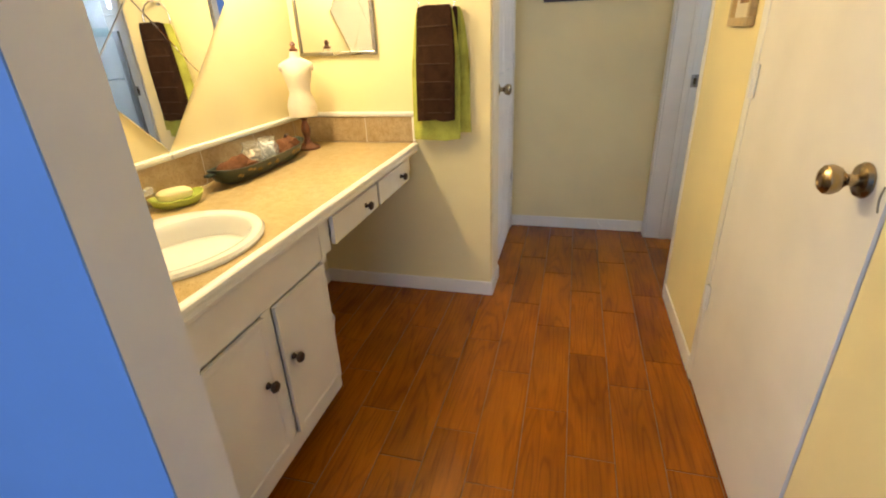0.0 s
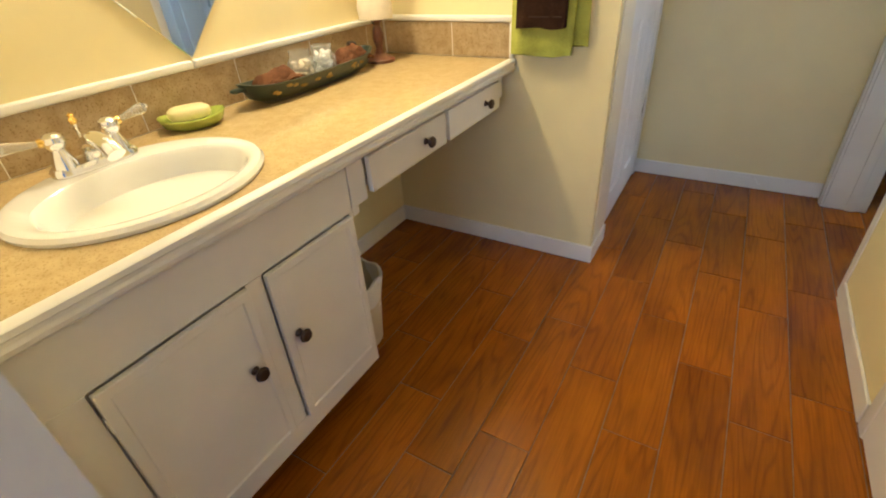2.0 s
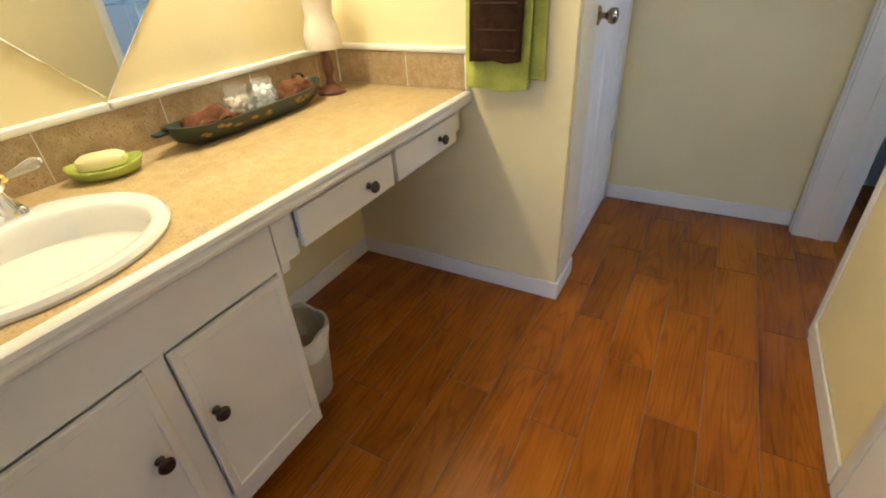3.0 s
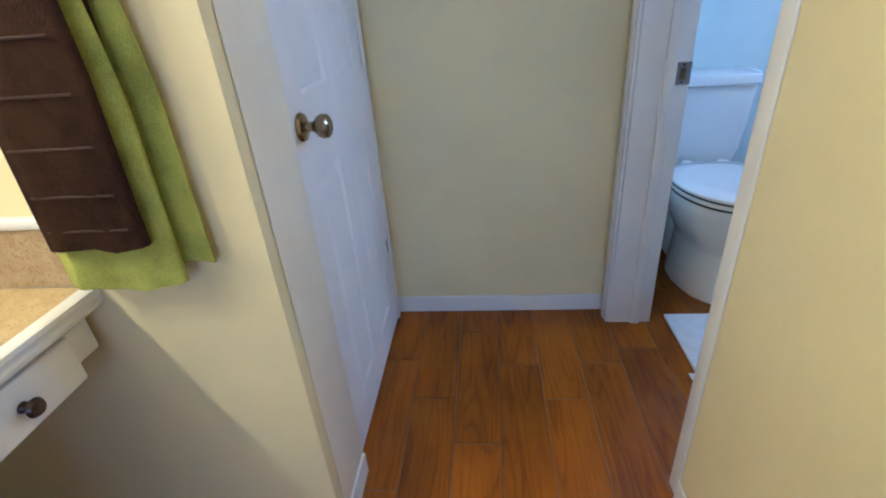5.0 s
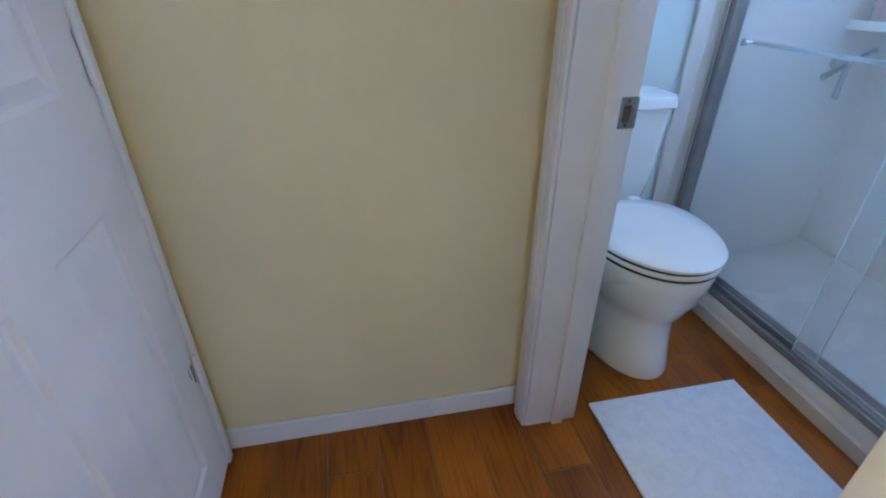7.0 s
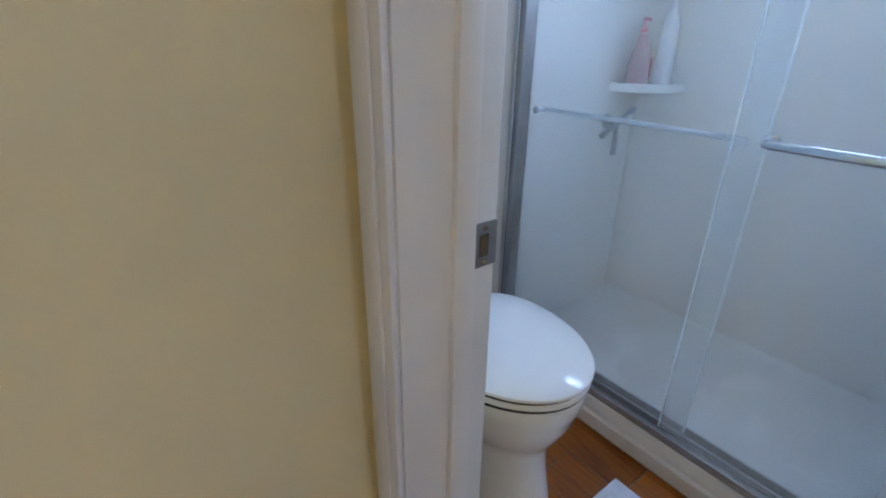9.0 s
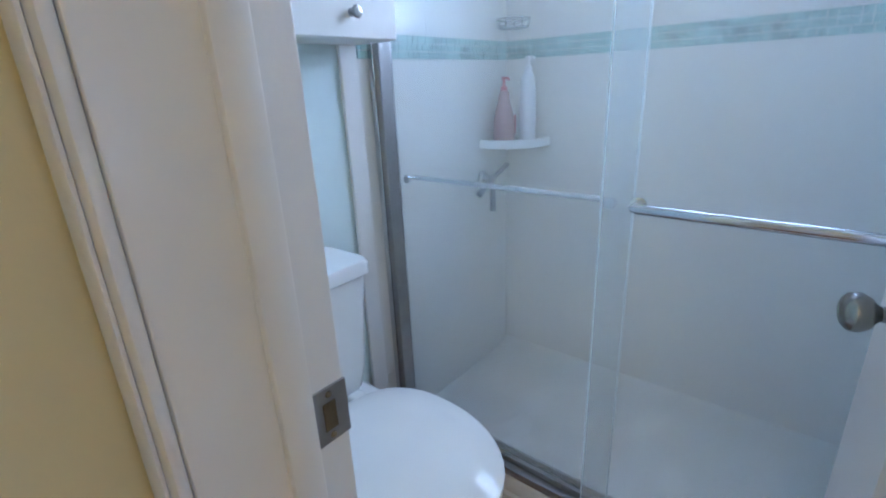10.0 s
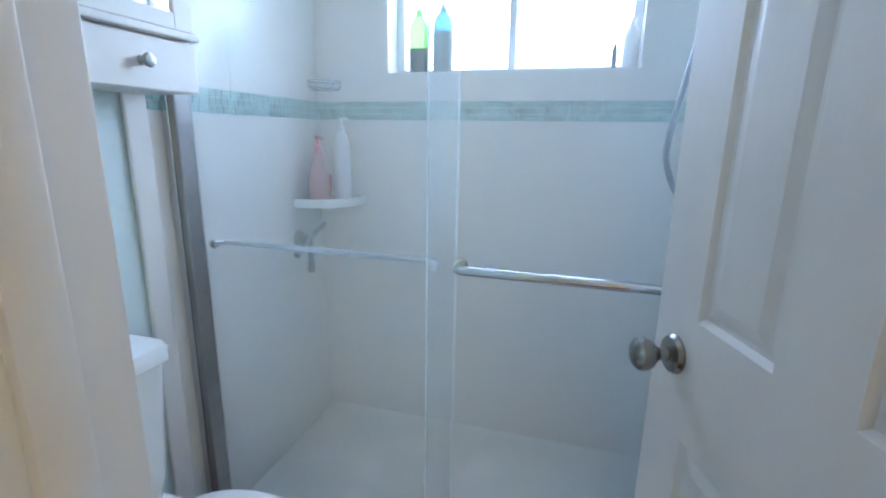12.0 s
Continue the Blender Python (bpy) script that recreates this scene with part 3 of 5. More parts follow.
def slab_with_hole(outer_box, hole, z0, z1):
    x0, y0, x1, y1 = outer_box
    b = bmesh.new()
    cx, cy = sum(p[0] for p in hole) / len(hole), sum(p[1] for p in hole) / len(hole)
    out = []
    for hx_, hy_ in hole:
        dx, dy = hx_ - cx, hy_ - cy
        s = min(((x1 - cx) / dx if dx > 1e-9 else (x0 - cx) / dx if dx < -1e-9 else 1e9), ((y1 - cy) / dy if dy > 1e-9 else (y0 - cy) / dy if dy < -1e-9 else 1e9))
        out.append((cx + dx * s, cy + dy * s))
    for corner in ((x0, y0), (x1, y0), (x1, y1), (x0, y1)):
        near = min(range(len(out)), key=lambda q: (out[q][0] - corner[0]) ** 2 + (out[q][1] - corner[1]) ** 2)
        out[near] = corner
    lv = {}
    for z in (z0, z1):
        lv[z] = ([b.verts.new((x, y, z)) for x, y in hole], [b.verts.new((x, y, z)) for x, y in out])
    n = len(hole)
    for i in range(n):
        j = (i + 1) % n
        hi_h, hi_o = lv[z1]
        lo_h, lo_o = lv[z0]
        b.faces.new((hi_h[i], hi_o[i], hi_o[j], hi_h[j]))
        b.faces.new((lo_h[j], lo_o[j], lo_o[i], lo_h[i]))
        b.faces.new((hi_h[j], lo_h[j], lo_h[i], hi_h[i]))
        b.faces.new((hi_o[i], lo_o[i], lo_o[j], hi_o[j]))
    bmesh.ops.recalc_face_normals(b, faces=b.faces[:])
    return b


hole_box = (XM + 0.002, 0.980, 0.046, 1.560)
part("slab", slab_with_hole(hole_box, ring_in, 0.735, CT), COUNTER, top)
part("slab", box(XM + 0.002, 0.904, 0.735, 0.046, 0.980, CT), COUNTER, top)
part("slab", box(XM + 0.002, 1.560, 0.735, 0.046, YT - 0.002, CT), COUNTER, top)
nose = [(0.046, 0.7245), (0.046, CT + 0.001), (0.060, CT + 0.001), (0.067, CT - 0.004), (0.068, CT - 0.013), (0.062, CT - 0.018), (0.062, CT - 0.024), (0.066, CT - 0.029), (0.064, CT - 0.037), (0.056, CT - 0.043), (0.050, 0.7245)]
part("nosing", loft([[(x, y, z) for x, z in nose] for y in (0.904, YT - 0.002)]), WHITE, top, "white moulded wooden nosing", smooth=True)
part("underside", box(XM + 0.003, 0.9045, 0.7235, 0.0455, YT - 0.003, 0.7345), WHITE, top)

# splash of stone tiles with a white cap
splash = tagged(part("backsplash", box(XM + 0.0005, 0.904, CT + 0.001, XM + 0.0128, YT - 0.002, 0.890), TILEGROUT), "speckled brown stone backsplash with thin joints", "backsplash", kind="structure")
y = 0.905
for w in (0.26, 0.302, 0.302, 0.302, 0.302, 0.110):
    part("tile", box(XM + 0.006, y + 0.0012, CT + 0.002, XM + 0.014, y + w - 0.0012, 0.889, 0.001, 1), SPLASH, splash)
    y += w
part("backing", box(XM + 0.016, YT - 0.0128, CT + 0.001, 0.036, YT - 0.0006, 0.889), TILEGROUT, splash)
x = XM + 0.016
for w in (0.302, 0.229):
    part("tile", box(x + 0.0012, YT - 0.014, CT + 0.002, x + w - 0.0012, YT - 0.006, 0.889, 0.001, 1), SPLASH, splash)
    x += w
structure("trim_splash", box(XM + 0.0006, 0.904, 0.8895, XM + 0.020, 1.640, 0.911, 0.006, 3), WHITE, "white rounded cap trim on the backsplash", "trim", smooth=True)
structure("trim_splash_far", box(XM + 0.0006, 1.646, 0.8895, XM + 0.020, YT - 0.0006, 0.911, 0.006, 3), WHITE, "white rounded cap trim on the backsplash", "trim", smooth=True)
structure("trim_splash_end", box(XM + 0.020, YT - 0.020, 0.8895, 0.060, YT - 0.0006, 0.911, 0.006, 3), WHITE, "white rounded cap trim on the backsplash", "trim", smooth=True)
structure("trim_splash_post", box(0.046, YT - 0.018, CT + 0.002, 0.060, YT - 0.0006, 0.889, 0.005, 3), WHITE, "white upright end trim of the backsplash", "trim", smooth=True)


# sink
def oval(ax, ay, z, cx=SX, cy=SY, n=48):
    return [(cx + ax * math.cos(2 * math.pi * i / n), cy + ay * math.sin(2 * math.pi * i / n), z) for i in range(n)]


sink = thing("sink", "white oval drop-in porcelain basin set in the counter", "sink")
rings = [oval(SAX, SAY, CT + 0.0008), oval(SAX + 0.002, SAY + 0.002, CT + 0.008), oval(SAX - 0.004, SAY - 0.004, CT + 0.015), oval(SAX - 0.016, SAY - 0.016, CT + 0.017)]
bx = SX + 0.028
for ax, ay, dz in ((0.148, 0.196, 0.015), (0.140, 0.188, 0.008), (0.135, 0.182, -0.010), (0.127, 0.172, -0.040), (0.115, 0.156, -0.070), (0.098, 0.133, -0.095), (0.077, 0.105, -0.112), (0.050, 0.068, -0.122), (0.022, 0.022, -0.128)):
    rings.append(oval(ax, ay, CT + dz, bx))
part("basin", loft(rings, cap=False), PORCELAIN, sink, smooth=True)
part("drain", lathe([(0, 0), (0.021, 0), (0.022, 0.003), (0.016, 0.004), (0.012, 0.001), (0, 0.001)], 24, (bx, SY, CT - 0.129)), CHROME, sink, "chrome drain", smooth=True)

# faucet
fz = CT + 0.016
fx = SX - 0.158
fa = thing("faucet", "chrome centre-set faucet with lever handles and gold accents", "faucet")
base = loft([[(fx + ax * c, SY + ay * s, fz + z) for c, s in [(math.copysign(abs(math.cos(q)) ** 0.5, math.cos(q)), math.copysign(abs(math.sin(q)) ** 0.5, math.sin(q))) for q in [2 * math.pi * i / 32 for i in range(32)]]] for ax, ay, z in ((0.026, 0.082, 0), (0.026, 0.082, 0.012), (0.022, 0.078, 0.018))])
part("base_plate", base, CHROME, fa, smooth=True)
for s in (-1, 1):
    hy_ = SY + s * 0.052
    post = part("handle_post", lathe([(0.024, 0.014), (0.021, 0.028), (0.014, 0.046), (0.012, 0.052), (0.017, 0.058), (0.0195, 0.067), (0.017, 0.077), (0.009, 0.083), (0, 0.084)], 24, (fx, hy_, fz)), CHROME, fa, smooth=True)
    turn = pose(0, 0, 0, -84 * s, 0, 0) @ pose(0, 0, 0, 0, -12, 0)
    part("collar", lathe([(0.0065, 0.016), (0.0085, 0.018), (0.0085, 0.024), (0.0065, 0.026)], 20, (fx, hy_, fz + 0.068), turn), GOLD, post, "gold collar", smooth=True)
    part("lever", lathe([(0, 0.026), (0.005, 0.026), (0.0065, 0.040), (0.0095, 0.062), (0.0120, 0.080), (0.0125, 0.087), (0.010, 0.092), (0, 0.094)], 10, (fx, hy_, fz + 0.068), turn), ACRYLIC_CLEAR, post, "clear faceted acrylic lever")
    part("lever_tip", lathe([(0, 0.0935), (0.005, 0.094), (0.006, 0.098), (0, 0.101)], 16, (fx, hy_, fz + 0.068), turn), CHROME, post, smooth=True)
sp = part("spout", tube(smooth_path([(fx, SY, fz + 0.015), (fx + 0.01, SY, fz + 0.045), (fx + 0.04, SY, fz + 0.058), (fx + 0.080, SY, fz + 0.050), (fx + 0.098, SY, fz + 0.036)], 5), 0.018, 20), CHROME, fa, smooth=True)
part("lift_rod", tube([(fx - 0.016, SY, fz + 0.016), (fx - 0.016, SY, fz + 0.085)], 0.003, 10), CHROME, fa)
part("lift_knob", lathe([(0, 0), (0.006, 0.001), (0.008, 0.008), (0.005, 0.014), (0.0065, 0.019), (0, 0.024)], 16, (fx - 0.016, SY, fz + 0.083)), GOLD, fa, "gold lift knob", smooth=True)

# soap and dish
dish = thing("soap_dish", "lime green leaf-shaped soap dish on the counter", "soap dish", pose(-0.415, 1.548, CT, 0, 0, 62))
part("dish", loft([[(ax * math.cos(q), ay * math.sin(q), z + up * abs(math.cos(q)) ** 3) for q in [2 * math.pi * i / 36 for i in range(36)]] for ax, ay, z, up in ((0.052, 0.036, 0.0005, 0), (0.070, 0.049, 0.010, 0), (0.080, 0.057, 0.026, 0.008), (0.078, 0.055, 0.029, 0.008), (0.058, 0.040, 0.018, 0.002), (0.01, 0.01, 0.016, 0))]), GREENGLAZE, dish, smooth=True)
bar = tagged(part("soap_bar", loft([[(0.052 * k * math.copysign(abs(math.cos(q)) ** 0.7, math.cos(q)), 0.033 * k * math.copysign(abs(math.sin(q)) ** 0.7, math.sin(q)), z) for q in [2 * math.pi * i / 32 for i in range(32)]] for k, z in ((0.6, 0.008), (0.9, 0.012), (1.0, 0.022), (0.95, 0.032), (0.75, 0.039), (0.35, 0.042), (0.05, 0.0425))]), SOAP, smooth=True), "cream coloured bar of soap on a green dish", "soap")
bar.matrix_world = pose(-0.418, 1.545, CT + 0.0125, 0, 0, 62)

# wooden boat tray with its load
TRX, TRY, TRL = -0.405, 1.985, 0.29
tray = thing("dough_tray", "long dark green painted wooden boat-shaped tray with wire handles", "tray", pose(TRX, TRY, CT, 0, 0, 91.5))


def boat(l, w, z, flat, up=0.0):
    out = []
    for i in range(40):
        q = 2 * math.pi * i / 40
        c, s = math.cos(q), math.sin(q)
        out.append((l * math.copysign(abs(c) ** 0.72, c), w * math.copysign(abs(s) ** flat, s), z + up * abs(c) ** 4))
    return out


part("bowl", loft([boat(0.215, 0.038, 0.0005, 0.8), boat(0.262, 0.060, 0.016, 0.8, 0.006), boat(0.290, 0.072, 0.054, 0.8, 0.014), boat(0.281, 0.064, 0.054, 0.8, 0.014), boat(0.245, 0.046, 0.022, 0.8, 0.006), boat(0.205, 0.03, 0.012, 0.8)]), TRAYPAINT, tray, smooth=True)
for s in (-1, 1):
    pts = [(s * 0.268, -0.025, 0.055), (s * 0.268, -0.024, 0.085), (s * 0.272, 0, 0.092), (s * 0.268, 0.024, 0.085), (s * 0.268, 0.025, 0.055)]
    if s > 0:
        pts = [(s * 0.262, 0.03, 0.055), (s * 0.255, 0.028, 0.080), (s * 0.19, 0.0, 0.092), (s * 0.18, -0.005, 0.088)]
        part("handle", tube(smooth_path(pts, 5), 0.005, 8), BRONZE, tray, "dark bent wire handle", smooth=True)
    else:
        part("handle", box(-0.318, -0.012, 0.050, -0.278, 0.012, 0.060, 0.004), TRAYPAINT, tray, "worn carved handle", smooth=True)


rl = random.Random(21)
for k in range(14):
    u = rl.uniform(-0.22, 0.22)
    for s in (-1, 1):
        yw = 0.0665 * max(0.2, 1 - (abs(u) / 0.30) ** 3.2) ** 0.62
        part("gold_leaf", lathe([(0, 0), (0.010, 0.0006), (0, 0.0012)], 8, (u, s * (yw + 0.0012), 0.036 + rl.uniform(-0.008, 0.008)), pose(0, 0, 0, -90 * s - 14 * s, 0, rl.uniform(-20, 20)), sx=1.3, sy=0.5), GOLDLEAF, tray, "painted gold leaf")


def folded_cloth(name, label, m, l, w, h, seed):
    rng = random.Random(seed)
    bm = None
    for k in range(4):
        b = bmesh.new()
        bmesh.ops.create_grid(b, x_segments=12, y_segments=8, size=0.5)
        a, p1, p2 = rng.uniform(-0.25, 0.25), rng.uniform(0, 6), rng.uniform(0, 6)
        for v in b.verts:
            u, q = v.co.x, v.co.y
            v.co.z = h * (0.25 + 0.2 * k) * (1 - 0.9 * (2 * abs(u)) ** 4) * (1 - 0.6 * (2 * abs(q)) ** 4) + 0.006 * math.sin(9 * u + p1) + 0.005 * math.sin(11 * q + p2)
            v.co.x, v.co.y = u * l * (1 - 0.08 * k), q * w * (1 - 0.08 * k)
        bmesh.ops.rotate(b, verts=b.verts[:], cent=(0, 0, 0), matrix=Matrix.Rotation(a, 3, "Z"))
        bm = join(bm, b)
    ob = tagged(part(name, bm, RUST, smooth=True), label, "washcloth", "washcloths in the tray")
    ob.matrix_world = m
    sol = ob.modifiers.new("thick", "SOLIDIFY")
    sol.thickness = 0.006
    return ob


folded_cloth("washcloth", "folded rust-brown washcloth in the tray", pose(TRX, 1.832, CT + 0.036, 0, 0, 91), 0.17, 0.095, 0.050, 3)
folded_cloth("washcloth", "folded rust-brown washcloth under a handle in the tray", pose(TRX, 2.165, CT + 0.036, 0, 0, 91), 0.16, 0.095, 0.055, 5)


def glass_jar(x, y, label, fill, full, seed):
    j = thing("glass_jar", label, "jar", pose(x, y, CT + 0.016), "jars in the tray")
    prof = [(0, 0), (0.036, 0), (0.040, 0.006), (0.041, 0.058), (0.036, 0.068), (0.031, 0.073), (0.031, 0.088), (0.033, 0.090), (0.033, 0.093), (0.0285, 0.093), (0.0285, 0.074), (0.038, 0.058), (0.0375, 0.007), (0, 0.005)]
    part("jar", lathe(prof, 28), JARGLASS, j, smooth=True).visible_shadow = False
    rng = random.Random(seed)
    b = None
    for k in range(48):
        q, r, z = rng.uniform(0, 6.28), 0.028 * rng.random() ** 0.5, 0.014 + rng.random() * full
        s = bmesh.new()
        bmesh.ops.create_icosphere(s, subdivisions=1, radius=rng.uniform(0.008, 0.012))
        s.transform(Matrix.Translation((r * math.cos(q), r * math.sin(q), z)) @ Matrix.Diagonal((1, rng.uniform(0.7, 1), rng.uniform(0.7, 1), 1)))
        b = join(b, s)
    part("contents", b, fill, j, smooth=True)
    return j


glass_jar(TRX - 0.012, 1.950, "small clear glass jar of pale pebbles standing in the tray", SHELLS, 0.046, 1)
glass_jar(TRX - 0.004, 2.040, "small clear glass jar filled with white cotton", COTTON, 0.060, 2)

# dress form
form = thing("dress_form", "small cream linen dress form on a turned dark wooden stand", "dress form", pose(-0.405, 2.335, CT, 0, 0, 20))
part("stand", lathe([(0, 0), (0.052, 0), (0.053, 0.010), (0.046, 0.016), (0.034, 0.020), (0.018, 0.030), (0.012, 0.048), (0.015, 0.060), (0.021, 0.082), (0.018, 0.104), (0.011, 0.124), (0.014, 0.132), (0.022, 0.139), (0.020, 0.147), (0, 0.147)], 28), DARKWOOD, form, smooth=True)
bod = []
for z, ax, ay in ((0.124, 0.030, 0.026), (0.1255, 0.061, 0.049), (0.165, 0.064, 0.050), (0.190, 0.058, 0.044), (0.225, 0.045, 0.036), (0.260, 0.050, 0.040), (0.295, 0.060, 0.048), (0.320, 0.062, 0.046), (0.338, 0.066, 0.036), (0.350, 0.058, 0.030), (0.360, 0.034, 0.024), (0.368, 0.021, 0.020), (0.388, 0.019, 0.019), (0.392, 0.012, 0.012)):
    bod.append([(ax * math.cos(2 * math.pi * i / 32), ay * math.sin(2 * math.pi * i / 32), z + 0.020) for i in range(32)])
part("torso", loft(bod), LINEN, form, smooth=True)
for s in (-1, 1):
    part("arm_cap", lathe([(0, 0), (0.020, 0.001), (0.019, 0.010), (0.010, 0.016), (0, 0.017)], 20, (s * 0.056, 0, 0.348), pose(0, 0, 0, 0, 90 * s, 0)), LINEN, form, smooth=True)
part("finial", lathe([(0.017, 0.410), (0.018, 0.418), (0.010, 0.422), (0.008, 0.428), (0.012, 0.436), (0.006, 0.446), (0, 0.448)], 20), DARKWOOD, form, "dark turned neck cap", smooth=True)

# waste bin under the counter
wb = thing("waste_bin", "cream plastic waste bin with a white liner under the counter", "waste bin", pose(-0.165, 1.715, 0))
part("bin", lathe([(0, 0.001), (0.078, 0.001), (0.082, 0.006), (0.104, 0.255), (0.100, 0.256), (0.079, 0.010), (0, 0.010)], 32), BASKET, wb, smooth=True)
part("liner", loft([[((r + 0.004 * math.sin(5 * q + z * 40)) * math.cos(q), (r + 0.004 * math.sin(5 * q + z * 40)) * math.sin(q), z + 0.006 * math.sin(7 * q)) for q in [2 * math.pi * i / 40 for i in range(40)]] for r, z in ((0.101, 0.185), (0.106, 0.235), (0.108, 0.262), (0.100, 0.262), (0.092, 0.15))], cap=False), LINER, wb, "crinkled white liner", smooth=True)

# diamond mirror: square panes set on their corners
dm = thing("diamond_mirror", "frameless diamond-shaped mirror of four panes above the backsplash", "mirror")
MY, MZ, MW, MH = 1.650, 0.912, 0.425, 0.445


def mirror_pane(cy, cz, hw, hh):
    b = bmesh.new()
    rim = [b.verts.new((XM + 0.002, cy + dy * hw, cz + dz * hh)) for dy, dz in ((0, -1), (1, 0), (0, 1), (-1, 0))]
    mid = [b.verts.new((XM + 0.0055, cy + dy * (hw - 0.0005), cz + dz * (hh - 0.0005))) for dy, dz in ((0, -1), (1, 0), (0, 1), (-1, 0))]
    top_ = [b.verts.new((XM + 0.0068, cy + dy * (hw - 0.0035), cz + dz * (hh - 0.0035))) for dy, dz in ((0, -1), (1, 0), (0, 1), (-1, 0))]
    for a, c in ((rim, mid), (mid, top_)):
        for i in range(4):
            b.faces.new((a[i], a[(i + 1) % 4], c[(i + 1) % 4], c[i]))
    b.faces.new(top_)
    b.faces.new(rim[::-1])
    bmesh.ops.recalc_face_normals(b, faces=b.faces[:])
    return b


for dy, dz in ((0, -1), (1, 0), (0, 1), (-1, 0)):
    part("pane", mirror_pane(MY + dy * MW / 2, MZ + MH + dz * MH / 2, MW / 2 - 0.0004, MH / 2 - 0.0004), MIRROR, dm)

# framed mirror on the towel wall
fm = thing("framed_mirror", "rectangular wall mirror in a thin pale metal frame", "mirror")
FX0, FX1, FZ0, FZ1 = -0.455, -0.105, 1.165, 1.70
part("backing", box(FX0, YT - 0.010, FZ0, FX1, YT - 0.001, FZ1), FRAMETAN, fm)
for q in ((FX0 - 0.010, FZ0 - 0.010, FX1 + 0.010, FZ0 + 0.006), (FX0 - 0.010, FZ1 - 0.006, FX1 + 0.010, FZ1 + 0.010)):
    part("frame_rail", box(q[0], YT - 0.018, q[1], q[2], YT - 0.002, q[3], 0.003), NICKEL, fm)
for q in ((FX0 - 0.010, FX0 + 0.006), (FX1 - 0.006, FX1 + 0.010)):
    part("frame_stile", box(q[0], YT - 0.0175, FZ0 + 0.006, q[1], YT - 0.002, FZ1 - 0.006, 0.003), NICKEL, fm)
b = box(FX0 + 0.005, YT - 0.0135, FZ0 + 0.005, FX1 - 0.005, YT - 0.0105, FZ1 - 0.005)
part("mirror_pane", b, MIRROR, fm)

# towel ring and towels
RX, RZ = 0.190, 1.345
tr = thing("towel_ring", "round chrome towel ring on the yellow wall", "towel ring")
part("mount", lathe([(0, 0), (0.024, 0), (0.024, 0.004), (0.012, 0.010), (0.010, 0.030), (0.012, 0.038), (0, 0.040)], 24, (RX, YT - 0.0008, RZ + 0.078), pose(0, 0, 0, 90, 0, 0)), CHROME, tr, smooth=True)
part("ring", tube([(RX + 0.075 * math.sin(2 * math.pi * i / 40), YT - 0.034, RZ + 0.075 * math.cos(2 * math.pi * i / 40)) for i in range(41)], 0.0042, 10), CHROME, tr, smooth=True)


def hanging_towel(name, label, mat, x, y, ztop, zbot, w_top, w_bot, depth, seed, ripple):
    """A towel folded over a ring: two leaves with soft vertical folds, pinched at the top."""
    nx, nz = 36, 26
    bm = bmesh.new()
    rng = random.Random(seed)
    p1, p2 = rng.uniform(0, 6), rng.uniform(0, 6)
    loops = []
    for j in range(nz):
        t = j / (nz - 1)
        z = ztop + (zbot - ztop) * t
        w = w_top + (w_bot - w_top) * min(1, t * 2.2) ** 0.6
        ring = []
        for i in range(nx):
            q = 2 * math.pi * i / nx
            c, s = math.cos(q), math.sin(q)
            u = math.copysign(abs(c) ** 0.45, c)
            d = depth * (0.55 + 0.45 * t)
            yy = math.copysign(abs(s) ** 0.6, s) * d + ripple * (0.35 + t) * math.sin(7.0 * u + p1 + t) + ripple * 0.6 * math.sin(13 * u + p2)
            ring.append((x + u * w / 2 + 0.006 * math.sin(3 * t + p1), y + yy, z - 0.004 * math.sin(4 * u + p2)))
        loops.append(ring)
    ob = part(name, loft(loops), mat, smooth=True)
    return tagged(ob, label, "towel", "towels on the ring")


t1 = hanging_towel("hand_towel", "lime green hand towel hanging in two leaves from the ring", LIME, RX - 0.014, YT - 0.046, 1.318, 0.795, 0.140, 0.212, 0.014, 4, 0.004)
back_leaf = hanging_towel("back_leaf", "", LIME, RX + 0.060, YT - 0.018, 1.318, 0.822, 0.060, 0.150, 0.008, 9, 0.004)
t2 = hanging_towel("hand_towel", "dark brown ribbed towel draped over the green one", BROWN, RX - 0.006, YT - 0.076, 1.326, 0.884, 0.135, 0.168, 0.013, 8, 0.0025)
tail = hanging_towel("back_leaf", "", BROWN, RX + 0.068, YT - 0.034, 1.320, 1.040, 0.030, 0.046, 0.006, 12, 0.002)
for leaf, whole in ((back_leaf, t1), (tail, t2)):
    for key in ("label", "category", "group", "kind"):
        if key in leaf:
            del leaf[key]
    leaf.parent = whole
for z in (1.250, 1.180, 1.110, 1.040, 0.970, 0.915):
    part("woven_band", box(RX - 0.072, YT - 0.0912, z, RX + 0.060, YT - 0.087, z + 0.004, 0.0018), BROWNRIB, t2, "lighter woven rib band")

# pictures
def picture(name, label, m, w, h, mat_frame, depth=0.02, fw=0.03):
    p = thing(name, label, "picture", m)
    for q in ((0, 0, w, fw), (0, h - fw, w, h)):
        part("frame_rail", box(q[0], -depth, q[1], q[2], -0.001, q[3], 0.003), mat_frame, p)
    for q in ((0, fw), (w - fw, w)):
        part("frame_stile", box(q[0], -depth + 0.0005, fw, q[1], -0.001, h - fw, 0.003), mat_frame, p)
    part("mount", box(fw, -0.008, fw, w - fw, -0.002, h - fw), PAPER, p)
    part("print", box(fw + 0.04, -0.0105, fw + 0.04, w - fw - 0.04, -0.0085, h - fw - 0.04), PRINT, p)
    return p


